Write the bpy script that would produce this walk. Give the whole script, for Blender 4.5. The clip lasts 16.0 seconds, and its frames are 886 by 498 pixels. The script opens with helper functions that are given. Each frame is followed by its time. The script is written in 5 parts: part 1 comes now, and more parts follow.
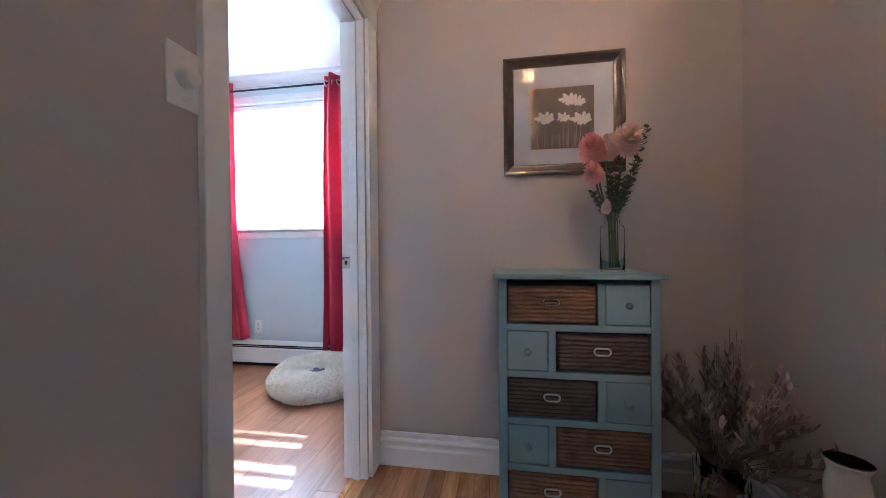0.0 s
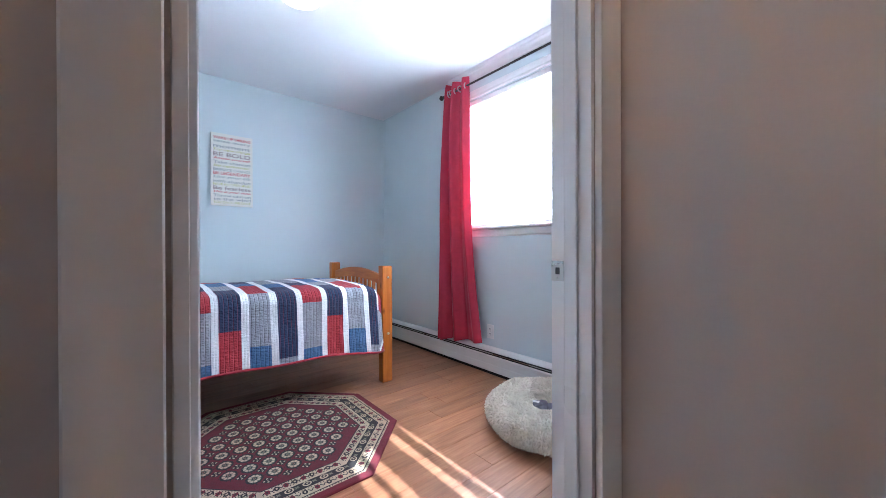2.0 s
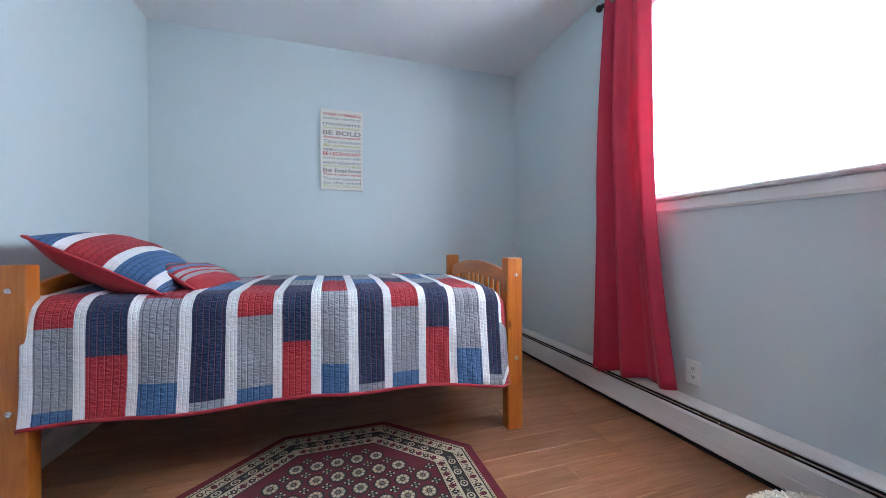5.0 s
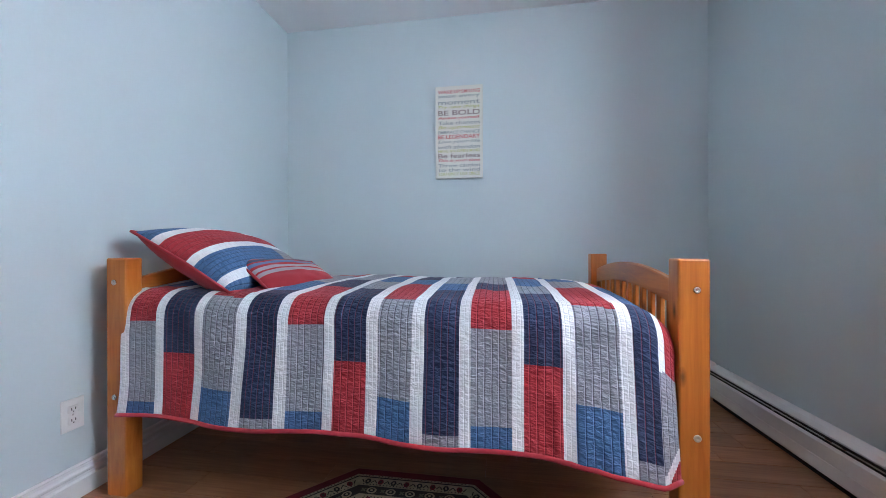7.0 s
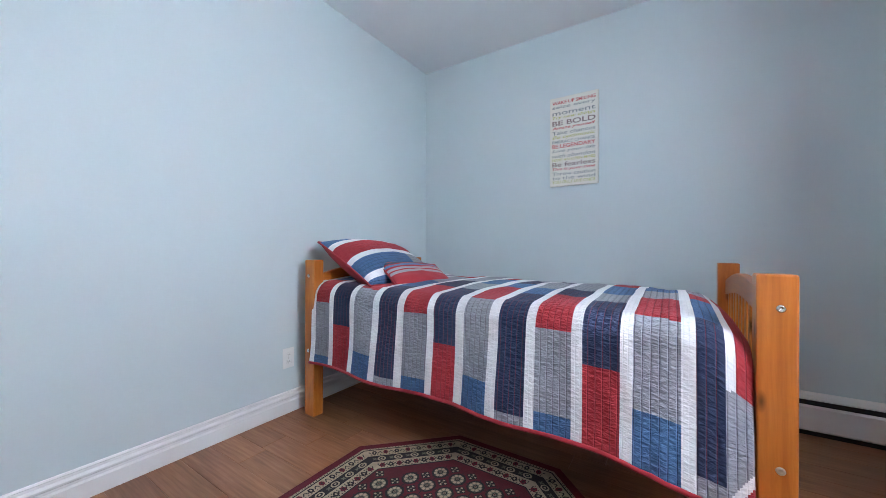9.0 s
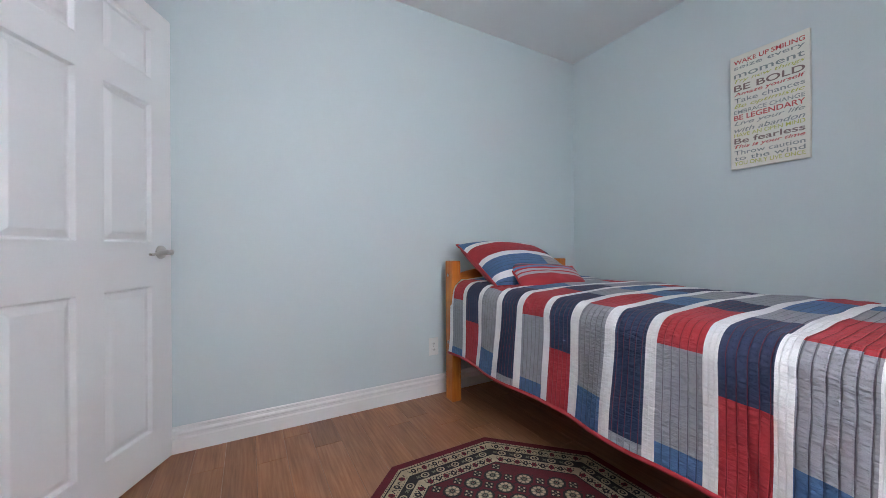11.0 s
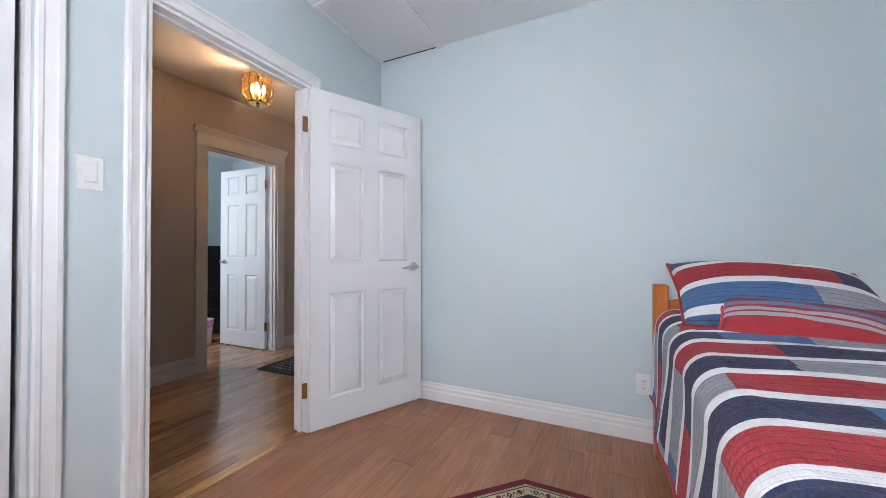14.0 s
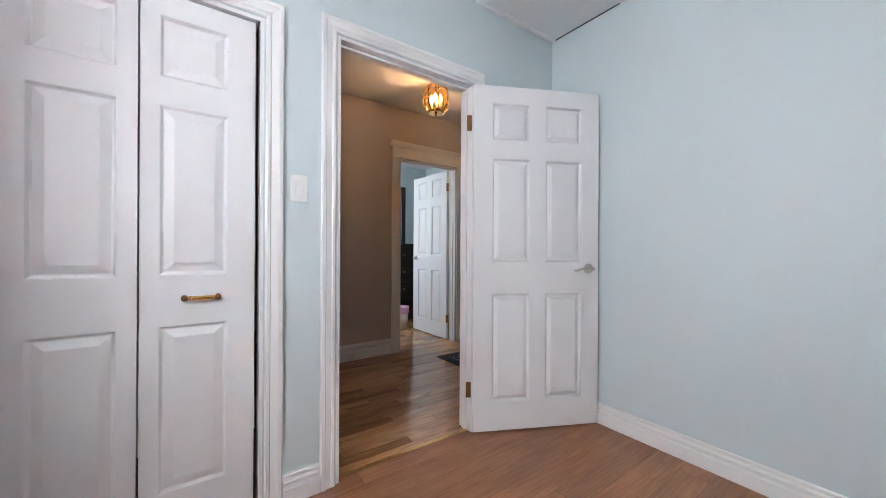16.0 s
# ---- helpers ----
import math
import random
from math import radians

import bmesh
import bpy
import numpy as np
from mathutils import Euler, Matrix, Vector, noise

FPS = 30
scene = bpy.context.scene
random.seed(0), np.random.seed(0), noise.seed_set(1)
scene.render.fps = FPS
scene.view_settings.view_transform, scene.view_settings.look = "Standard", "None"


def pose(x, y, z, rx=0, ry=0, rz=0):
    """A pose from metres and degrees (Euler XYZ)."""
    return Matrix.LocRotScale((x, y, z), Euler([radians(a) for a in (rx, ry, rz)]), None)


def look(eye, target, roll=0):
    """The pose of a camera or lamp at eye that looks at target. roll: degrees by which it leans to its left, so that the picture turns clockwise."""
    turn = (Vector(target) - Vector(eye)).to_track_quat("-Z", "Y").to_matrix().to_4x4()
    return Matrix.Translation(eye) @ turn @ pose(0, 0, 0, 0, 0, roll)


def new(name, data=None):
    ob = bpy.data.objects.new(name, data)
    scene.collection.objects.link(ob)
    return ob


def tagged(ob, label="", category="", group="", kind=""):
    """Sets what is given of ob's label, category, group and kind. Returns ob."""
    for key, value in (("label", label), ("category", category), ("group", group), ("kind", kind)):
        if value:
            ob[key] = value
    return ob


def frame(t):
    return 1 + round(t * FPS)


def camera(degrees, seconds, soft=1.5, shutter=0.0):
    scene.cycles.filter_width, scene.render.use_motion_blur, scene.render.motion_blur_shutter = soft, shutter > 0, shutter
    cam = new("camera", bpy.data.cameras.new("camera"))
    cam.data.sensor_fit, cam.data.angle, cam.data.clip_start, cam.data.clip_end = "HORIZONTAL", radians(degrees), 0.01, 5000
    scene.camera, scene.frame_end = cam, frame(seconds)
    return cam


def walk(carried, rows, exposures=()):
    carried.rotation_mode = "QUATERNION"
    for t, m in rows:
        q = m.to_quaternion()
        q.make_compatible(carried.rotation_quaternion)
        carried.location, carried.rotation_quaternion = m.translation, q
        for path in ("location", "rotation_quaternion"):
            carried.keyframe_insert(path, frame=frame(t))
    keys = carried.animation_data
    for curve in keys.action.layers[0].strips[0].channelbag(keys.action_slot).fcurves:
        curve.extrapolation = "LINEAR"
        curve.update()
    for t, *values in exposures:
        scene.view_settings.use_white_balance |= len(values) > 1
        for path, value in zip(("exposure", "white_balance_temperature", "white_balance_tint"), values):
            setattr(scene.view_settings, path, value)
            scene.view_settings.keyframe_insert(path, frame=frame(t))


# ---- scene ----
cam = camera(103.2, 16.0, soft=0.8)
PATH = [
    (0, (0.221, 2.081, 1.029), (-0.098, 4.055, 1.016), -0.5),
    (0.5, (0.239, 2.263, 1.025), (-0.477, 4.13, 1.016), -0.8),
    (1, (0.219, 2.418, 1.025), (-0.824, 4.124, 1.032), -0.3),
    (1.5, (0.157, 2.59, 1.018), (-1.173, 4.085, 1.016), -0.2),
    (2, (0.049, 2.739, 1.022), (-1.478, 4.03, 1.017), -0.2),
    (2.5, (-0.061, 2.863, 1.002), (-1.711, 3.994, 1.0), -0.0),
    (3, (-0.175, 2.985, 0.986), (-1.908, 3.983, 0.985), -0.0),
    (3.5, (-0.284, 3.062, 0.974), (-2.059, 3.986, 0.972), -0.0),
    (4, (-0.417, 3.13, 0.959), (-2.223, 3.989, 0.953), -0.1),
    (4.5, (-0.543, 3.197, 0.963), (-2.388, 3.969, 0.953), -0.2),
    (5, (-0.662, 3.244, 0.94), (-2.568, 3.851, 0.934), -0.3),
    (5.2, (-0.716, 3.282, 0.92), (-2.654, 3.776, 0.922), -0.4),
    (7.3, (-1.192, 3.626, 0.92), (-3.156, 3.249, 0.93), 0.1),
    (7.5, (-1.195, 3.658, 0.906), (-3.148, 3.227, 0.927), 0.3),
    (8, (-1.165, 3.758, 0.908), (-3.045, 3.077, 0.914), 0.2),
    (8.5, (-1.092, 3.852, 0.929), (-2.875, 2.944, 0.929), 0.1),
    (9, (-1.015, 3.912, 0.952), (-2.69, 2.821, 0.953), 0.2),
    (9.2, (-1.006, 3.929, 0.95), (-2.629, 2.76, 0.947), 0.3),
    (11.3, (-1.209, 4.133, 0.964), (-2.08, 2.333, 0.981), -0.4),
    (11.5, (-1.247, 4.131, 0.957), (-2.05, 2.299, 0.986), -0.4),
    (12, (-1.429, 4.159, 0.958), (-1.881, 2.211, 0.996), -0.6),
    (12.5, (-1.608, 4.169, 0.968), (-1.725, 2.173, 1.004), -0.5),
    (13, (-1.787, 4.202, 1.005), (-1.514, 2.221, 1.038), -0.3),
    (13.5, (-1.926, 4.269, 1.021), (-1.353, 2.354, 1.059), -0.1),
    (14, (-2.067, 4.3, 1.051), (-1.217, 2.49, 1.074), -0.1),
    (14.5, (-2.147, 4.286, 1.064), (-1.039, 2.621, 1.078), 0.0),
    (15, (-2.223, 4.26, 1.075), (-0.867, 2.79, 1.089), 0.0),
    (15.5, (-2.21, 4.209, 1.079), (-0.69, 2.909, 1.08), 0.3),
    (16, (-2.053, 4.096, 1.071), (-0.421, 2.941, 1.072), 0.3),
]
walk(cam, [(t, look(eye, target, roll)) for t, eye, target, roll in PATH],
     [(0.0, 1.55, 5000, 10), (1.5, 1.42, 5150, 10), (2.5, 1.30, 5350, 10), (4.0, 1.15, 5500, 10), (7.5, 0.97, 5600, 10), (9.0, 1.02, 5700, 10), (11.5, 0.62, 6200, 12), (13.0, 0.88, 6100, 12), (14.5, 0.92, 6100, 12), (16.0, 0.82, 6300, 12)])

# ---- world and lights ----
SUN_DIR = Vector((0.44, -1.08, -1.28)).normalized()
world = bpy.data.worlds.new("sky")
scene.world = world
world.use_nodes = True
wn = world.node_tree.nodes
sky = wn.new("ShaderNodeTexSky")
sky.sky_type = 'NISHITA'
sky.sun_disc = False
sky.sun_elevation = math.asin(-SUN_DIR.z)
sky.sun_rotation = math.atan2(-SUN_DIR.x, -SUN_DIR.y)
world.node_tree.links.new(sky.outputs[0], wn["Background"].inputs[0])
wn["Background"].inputs[1].default_value = 0.12
sun = new("sun", bpy.data.lights.new("sun", 'SUN'))
sun.data.energy, sun.data.angle, sun.data.color = 5.0, radians(0.5), (1.0, 0.95, 0.87)
sun.matrix_world = look((0, 0, 8), Vector((0, 0, 8)) + SUN_DIR)


def area_lamp(name, eye, target, w, h, watts, colour):
    lamp = new(name, bpy.data.lights.new(name, 'AREA'))
    lamp.data.shape, lamp.data.size, lamp.data.size_y = 'RECTANGLE', w, h
    lamp.data.energy, lamp.data.color = watts, colour
    lamp.matrix_world = look(eye, target)
    return lamp


area_lamp("window_daylight", (-1.62, 5.03, 1.70), (-1.62, 4.0, 1.70), 1.10, 1.0, 42, (0.93, 0.97, 1.0))
# added lamp at an unseen window opening, brightens the second bedroom
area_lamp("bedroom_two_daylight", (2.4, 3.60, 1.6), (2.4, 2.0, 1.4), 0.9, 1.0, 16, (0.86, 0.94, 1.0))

# ---- materials ----


def material(name):
    m = bpy.data.materials.new(name)
    m.use_nodes = True
    nt = m.node_tree
    return m, nt, nt.nodes["Principled BSDF"]


def nd(nt, kind, **inputs):
    n = nt.nodes.new(kind)
    for k, v in inputs.items():
        n.inputs[k.replace("_", " ")].default_value = v
    return n


def ramp(nt, fac, stops):
    r = nt.nodes.new("ShaderNodeValToRGB")
    els = r.color_ramp.elements
    while len(els) < len(stops):
        els.new(0.5)
    for el, (p, c) in zip(els, stops):
        el.position = p
        el.color = (*c, 1)
    nt.links.new(fac, r.inputs[0])
    return r


def bump(nt, p, height, strength, distance):
    b = nd(nt, "ShaderNodeBump", Strength=strength, Distance=distance)
    nt.links.new(height, b.inputs["Height"])
    nt.links.new(b.outputs[0], p.inputs["Normal"])
    return b


def shade(c, k):
    return tuple(min(1.0, v * k) for v in c)


def plain(name, colour, rough=0.5, metal=0.0, vary=0.06, scale=3.0, grain=60.0, relief=0.15, depth=0.001, coat=0.0, rough_vary=0.1):
    """Paint, plastic, metal, ceramic: a base colour with broad and fine variation, uneven gloss and fine relief."""
    m, nt, p = material(name)
    co = nt.nodes.new("ShaderNodeTexCoord")
    big = nd(nt, "ShaderNodeTexNoise", Scale=scale, Detail=4.0)
    fine = nd(nt, "ShaderNodeTexNoise", Scale=grain, Detail=3.0)
    for n in (big, fine):
        nt.links.new(co.outputs["Object"], n.inputs["Vector"])
    mix = nt.nodes.new("ShaderNodeMix")
    mix.inputs[0].default_value = 0.35
    nt.links.new(big.outputs[0], mix.inputs[2])
    nt.links.new(fine.outputs[0], mix.inputs[3])
    r = ramp(nt, mix.outputs[0], [(0.3, shade(colour, 1 - vary)), (0.7, shade(colour, 1 + vary))])
    nt.links.new(r.outputs[0], p.inputs["Base Color"])
    rr = nd(nt, "ShaderNodeMapRange")
    rr.inputs["To Min"].default_value, rr.inputs["To Max"].default_value = max(0.02, rough - rough_vary), min(1, rough + rough_vary)
    nt.links.new(big.outputs[0], rr.inputs[0])
    nt.links.new(rr.outputs[0], p.inputs["Roughness"])
    p.inputs["Metallic"].default_value = metal
    p.inputs["Coat Weight"].default_value = coat
    if relief:
        bump(nt, p, fine.outputs[0], relief, depth)
    return m


def wood(name, dark, mid, light, axis=1, rough=0.35, scale=1.0, per_piece=0.35, coat=0.0, relief=0.12, knots=False, fine=0.3, swirl=1.7):
    """Long grain along an object axis; each piece differs by its own random number."""
    m, nt, p = material(name)
    co = nt.nodes.new("ShaderNodeTexCoord")
    info = nt.nodes.new("ShaderNodeObjectInfo")
    off = nt.nodes.new("ShaderNodeVectorMath")
    off.operation = 'SCALE'
    off.inputs[0].default_value = (37.0, 53.0, 71.0)
    nt.links.new(info.outputs["Random"], off.inputs["Scale"])
    add = nt.nodes.new("ShaderNodeVectorMath")
    nt.links.new(co.outputs["Object"], add.inputs[0])
    nt.links.new(off.outputs[0], add.inputs[1])
    mp = nt.nodes.new("ShaderNodeMapping")
    s = [14.0 * scale] * 3
    s[axis] = 2.0 * scale
    mp.inputs["Scale"].default_value = s
    nt.links.new(add.outputs[0], mp.inputs[0])
    g1 = nd(nt, "ShaderNodeTexNoise", Scale=1.0, Detail=6.0, Roughness=0.62, Distortion=swirl)
    nt.links.new(mp.outputs[0], g1.inputs["Vector"])
    mp2 = nt.nodes.new("ShaderNodeMapping")
    s2 = [110.0 * scale] * 3
    s2[axis] = 5.0 * scale
    mp2.inputs["Scale"].default_value = s2
    nt.links.new(add.outputs[0], mp2.inputs[0])
    g2 = nd(nt, "ShaderNodeTexNoise", Scale=1.0, Detail=3.0)
    nt.links.new(mp2.outputs[0], g2.inputs["Vector"])
    mix = nt.nodes.new("ShaderNodeMix")
    mix.inputs[0].default_value = fine
    nt.links.new(g1.outputs[0], mix.inputs[2])
    nt.links.new(g2.outputs[0], mix.inputs[3])
    r = ramp(nt, mix.outputs[0], [(0.32, dark), (0.5, mid), (0.68, light)])
    hsv = nt.nodes.new("ShaderNodeHueSaturation")
    vr = nd(nt, "ShaderNodeMapRange")
    vr.inputs["To Min"].default_value, vr.inputs["To Max"].default_value = 1 - per_piece / 2, 1 + per_piece / 2
    nt.links.new(info.outputs["Random"], vr.inputs[0])
    nt.links.new(vr.outputs[0], hsv.inputs["Value"])
    nt.links.new(r.outputs[0], hsv.inputs["Color"])
    last = hsv.outputs[0]
    if knots:
        v = nd(nt, "ShaderNodeTexVoronoi", Scale=1.0)
        mk = nt.nodes.new("ShaderNodeMapping")
        sk = [9.0] * 3
        sk[axis] = 3.2
        mk.inputs["Scale"].default_value = sk
        nt.links.new(add.outputs[0], mk.inputs[0])
        nt.links.new(mk.outputs[0], v.inputs["Vector"])
        kr = ramp(nt, v.outputs["Distance"], [(0.03, (0.25, 0.25, 0.25)), (0.11, (1, 1, 1))])
        mul = nt.nodes.new("ShaderNodeMix")
        mul.data_type, mul.blend_type = 'RGBA', 'MULTIPLY'
        mul.inputs[0].default_value = 1.0
        nt.links.new(last, mul.inputs[6])
        nt.links.new(kr.outputs[0], mul.inputs[7])
        last = mul.outputs[2]
    nt.links.new(last, p.inputs["Base Color"])
    rr = nd(nt, "ShaderNodeMapRange")
    rr.inputs["To Min"].default_value, rr.inputs["To Max"].default_value = rough - 0.08 * min(1, swirl / 3), rough + 0.1 * min(1, swirl / 3)
    nt.links.new(g1.outputs[0], rr.inputs[0])
    nt.links.new(rr.outputs[0], p.inputs["Roughness"])
    p.inputs["Coat Weight"].default_value = coat
    p.inputs["Coat Roughness"].default_value = 0.15
    bump(nt, p, mix.outputs[0], relief, 0.001)
    return m


def cloth(name, colour, vary=0.12, lines=0.0, line_colour=None, weave=900.0, quilted=0.0, through_light=0.0, rough=0.85, slub=0.15):
    """Woven cloth on UV metres: weave relief, mottling, optional stitch lines and puckered quilting."""
    m, nt, p = material(name)
    uv = nt.nodes.new("ShaderNodeTexCoord")
    big = nd(nt, "ShaderNodeTexNoise", Scale=22.0, Detail=4.0)
    nt.links.new(uv.outputs["UV"], big.inputs["Vector"])
    ws = nt.nodes.new("ShaderNodeMapping")
    ws.inputs["Scale"].default_value = (weave, weave * 0.25, 1)
    nt.links.new(uv.outputs["UV"], ws.inputs[0])
    fine = nd(nt, "ShaderNodeTexNoise", Scale=1.0, Detail=2.0)
    nt.links.new(ws.outputs[0], fine.inputs["Vector"])
    mix = nt.nodes.new("ShaderNodeMix")
    mix.inputs[0].default_value = 0.5
    nt.links.new(big.outputs[0], mix.inputs[2])
    nt.links.new(fine.outputs[0], mix.inputs[3])
    r = ramp(nt, mix.outputs[0], [(0.3, shade(colour, 1 - vary)), (0.7, shade(colour, 1 + vary))])
    last, height = r.outputs[0], fine.outputs[0]
    if lines:
        wv = nd(nt, "ShaderNodeTexWave", Scale=lines, Distortion=0.6, Detail=1.0)
        wv.inputs["Detail Scale"].default_value = 0.6
        wv.bands_direction = 'X'
        nt.links.new(uv.outputs["UV"], wv.inputs["Vector"])
        lr = ramp(nt, wv.outputs["Fac"], [(0.0, (1, 1, 1)), (0.035, (0, 0, 0))])
        lm = nt.nodes.new("ShaderNodeMix")
        lm.data_type = 'RGBA'
        nt.links.new(lr.outputs[0], lm.inputs[0])
        nt.links.new(last, lm.inputs[6])
        lm.inputs[7].default_value = (*(line_colour or shade(colour, 0.5)), 1)
        last = lm.outputs[2]
        pk = nt.nodes.new("ShaderNodeMapping")
        pk.inputs["Scale"].default_value = (38.0, 85.0, 1)
        nt.links.new(uv.outputs["UV"], pk.inputs[0])
        puck = nd(nt, "ShaderNodeTexNoise", Scale=1.0, Detail=2.0, Distortion=0.4)
        nt.links.new(pk.outputs[0], puck.inputs["Vector"])
        groove = nd(nt, "ShaderNodeMapRange")
        groove.inputs["From Max"].default_value = 0.16
        nt.links.new(wv.outputs["Fac"], groove.inputs[0])
        hm = nd(nt, "ShaderNodeMath")
        hm.operation = 'MULTIPLY_ADD'
        nt.links.new(puck.outputs[0], hm.inputs[0])
        hm.inputs[1].default_value = 3.0
        nt.links.new(groove.outputs[0], hm.inputs[2])
        height = hm.outputs[0]
    nt.links.new(last, p.inputs["Base Color"])
    p.inputs["Roughness"].default_value = rough
    p.inputs["Sheen Weight"].default_value = 0.03 if quilted else 0.12
    bump(nt, p, height, quilted if quilted else slub, 0.0042 if quilted else 0.001)
    if through_light:
        tr = nt.nodes.new("ShaderNodeBsdfTranslucent")
        nt.links.new(last, tr.inputs[0])
        ms = nt.nodes.new("ShaderNodeMixShader")
        ms.inputs[0].default_value = through_light
        nt.links.new(p.outputs[0], ms.inputs[1])
        nt.links.new(tr.outputs[0], ms.inputs[2])
        nt.links.new(ms.outputs[0], nt.nodes["Material Output"].inputs[0])
    return m


def glass(name, colour=(1, 1, 1), rough=0.02, ior=1.45):
    m, nt, p = material(name)
    p.inputs["Base Color"].default_value = (*colour, 1)
    p.inputs["Transmission Weight"].default_value = 1.0
    p.inputs["Roughness"].default_value = rough
    p.inputs["IOR"].default_value = ior
    return m


def glow(name, colour, strength):
    m, nt, p = material(name)
    p.inputs["Base Color"].default_value = (*colour, 1)
    p.inputs["Emission Color"].default_value = (*colour, 1)
    p.inputs["Emission Strength"].default_value = strength
    return m


BLUE_WALL = plain("pale_blue_wall_paint", (0.60, 0.678, 0.698), 0.55, vary=0.025, scale=1.2, grain=140, relief=0.06)
HALL_WALL = plain("taupe_wall_paint", (0.50, 0.445, 0.42), 0.55, vary=0.03, scale=1.2, grain=140, relief=0.06)
CEILING = plain("white_ceiling_paint", (0.78, 0.79, 0.80), 0.8, vary=0.02, scale=1.5, grain=90, relief=0.1)
TRIM = plain("white_trim_paint", (0.80, 0.80, 0.80), 0.32, vary=0.02, scale=4, grain=80, relief=0.02)
DOOR_WHITE = plain("white_door_paint", (0.80, 0.80, 0.81), 0.38, vary=0.02, scale=3, grain=120, relief=0.07)
HEATER = plain("cream_enamel", (0.76, 0.75, 0.73), 0.35, vary=0.03, scale=5, grain=60, relief=0.03)
# near-black for dark slots and holes, also for painted shade in gaps
BLACK = plain("dark_slot_and_shade", (0.012, 0.012, 0.013), 0.7, vary=0.2)
LAMINATE = wood("brown_laminate", (0.215, 0.086, 0.038), (0.325, 0.143, 0.067), (0.430, 0.208, 0.106), 1, 0.32, 1.0, 0.28, relief=0.03, fine=0.45, swirl=0.6)
MAPLE = wood("hall_hardwood", (0.30, 0.135, 0.055), (0.46, 0.235, 0.100), (0.60, 0.345, 0.165), 1, 0.15, 1.0, 0.6, coat=0.6, relief=0.05)
SUBFLOOR = plain("dark_joint", (0.06, 0.03, 0.016), 0.8, vary=0.2)
PINE = wood("honey_pine", (0.40, 0.105, 0.013), (0.53, 0.16, 0.021), (0.63, 0.22, 0.036), 2, 0.3, 0.9, 0.1, coat=0.35, relief=0.05, knots=True)
PINE_X = wood("honey_pine_rail", (0.40, 0.105, 0.013), (0.53, 0.16, 0.021), (0.63, 0.22, 0.036), 0, 0.3, 0.9, 0.1, coat=0.35, relief=0.05)
STEEL = plain("brushed_nickel", (0.58, 0.56, 0.53), 0.28, 1.0, vary=0.05, grain=200)
BRASS = plain("antique_brass", (0.26, 0.13, 0.055), 0.32, 1.0, vary=0.25, grain=50)
GOLD = plain("polished_brass", (0.72, 0.45, 0.16), 0.2, 1.0, vary=0.1)
IRON = plain("black_iron", (0.03, 0.028, 0.027), 0.4, 0.6, vary=0.2)
PLASTIC = plain("white_plastic", (0.80, 0.80, 0.79), 0.3, vary=0.01, relief=0)
# stitch lines follow each strip over the bed
QUILT = {
    "navy": cloth("quilt_navy", (0.028, 0.042, 0.100), lines=14.0, line_colour=(0.16, 0.03, 0.06), quilted=0.8),
    "red": cloth("quilt_red", (0.42, 0.030, 0.042), lines=14.0, line_colour=(0.20, 0.012, 0.02), quilted=0.8),
    "grey": cloth("quilt_grey", (0.31, 0.32, 0.36), lines=14.0, line_colour=(0.15, 0.14, 0.18), quilted=0.8),
    "blue": cloth("quilt_blue", (0.075, 0.16, 0.33), lines=14.0, line_colour=(0.03, 0.06, 0.14), quilted=0.8),
    "white": cloth("quilt_white", (0.80, 0.80, 0.81), lines=22.0, line_colour=(0.76, 0.76, 0.77), quilted=0.45),
}
RED_TRIM = cloth("red_binding", (0.40, 0.022, 0.034), slub=0.3)
CURTAIN = cloth("red_curtain_cloth", (0.56, 0.028, 0.075), weave=500, through_light=0.24, rough=0.55, slub=0.25)
BLIND = cloth("white_blind_cloth", (0.86, 0.86, 0.86), vary=0.02, through_light=0.5)
MATTRESS = cloth("white_ticking", (0.6, 0.6, 0.6))

# ---- mesh tools ----


def obj_of(name, bm, mat, parent=None, label="", smooth=False):
    me = bpy.data.meshes.new(name)
    bm.normal_update()
    bm.to_mesh(me)
    bm.free()
    for mm in (mat if isinstance(mat, (list, tuple)) else [mat]):
        me.materials.append(mm)
    if smooth:
        for f in me.polygons:
            f.use_smooth = True
    ob = new(name, me)
    if parent is not None:
        ob.parent = parent
    if label:
        ob["label"] = label
    return ob


def part(name, bm, mat, parent, label="", smooth=False):
    return obj_of(name, bm, mat, parent, label, smooth)


def thing(name, label, category, m=None, group="", kind=""):
    e = new(name)
    e.empty_display_size = 0.1
    if m is not None:
        e.matrix_world = m
    return tagged(e, label, category, group, kind)


def structure(ob, label="", category=""):
    return tagged(ob, label, category, "", "structure")


def add_box(bm, x0, x1, y0, y1, z0, z1, bevel=0.0, seg=1, mi=0):
    v = [bm.verts.new(p) for p in ((x0, y0, z0), (x1, y0, z0), (x1, y1, z0), (x0, y1, z0), (x0, y0, z1), (x1, y0, z1), (x1, y1, z1), (x0, y1, z1))]
    fs = [bm.faces.new([v[i] for i in q]) for q in ((3, 2, 1, 0), (4, 5, 6, 7), (0, 1, 5, 4), (1, 2, 6, 5), (2, 3, 7, 6), (3, 0, 4, 7))]
    for f in fs:
        f.material_index = mi
    if bevel:
        es = {e for f in fs for e in f.edges}
        bmesh.ops.bevel(bm, geom=list(es), offset=bevel, segments=seg, affect='EDGES', profile=0.5)
    return bm


def box(x0, x1, y0, y1, z0, z1, bevel=0.0, seg=1):
    return add_box(bmesh.new(), x0, x1, y0, y1, z0, z1, bevel, seg)


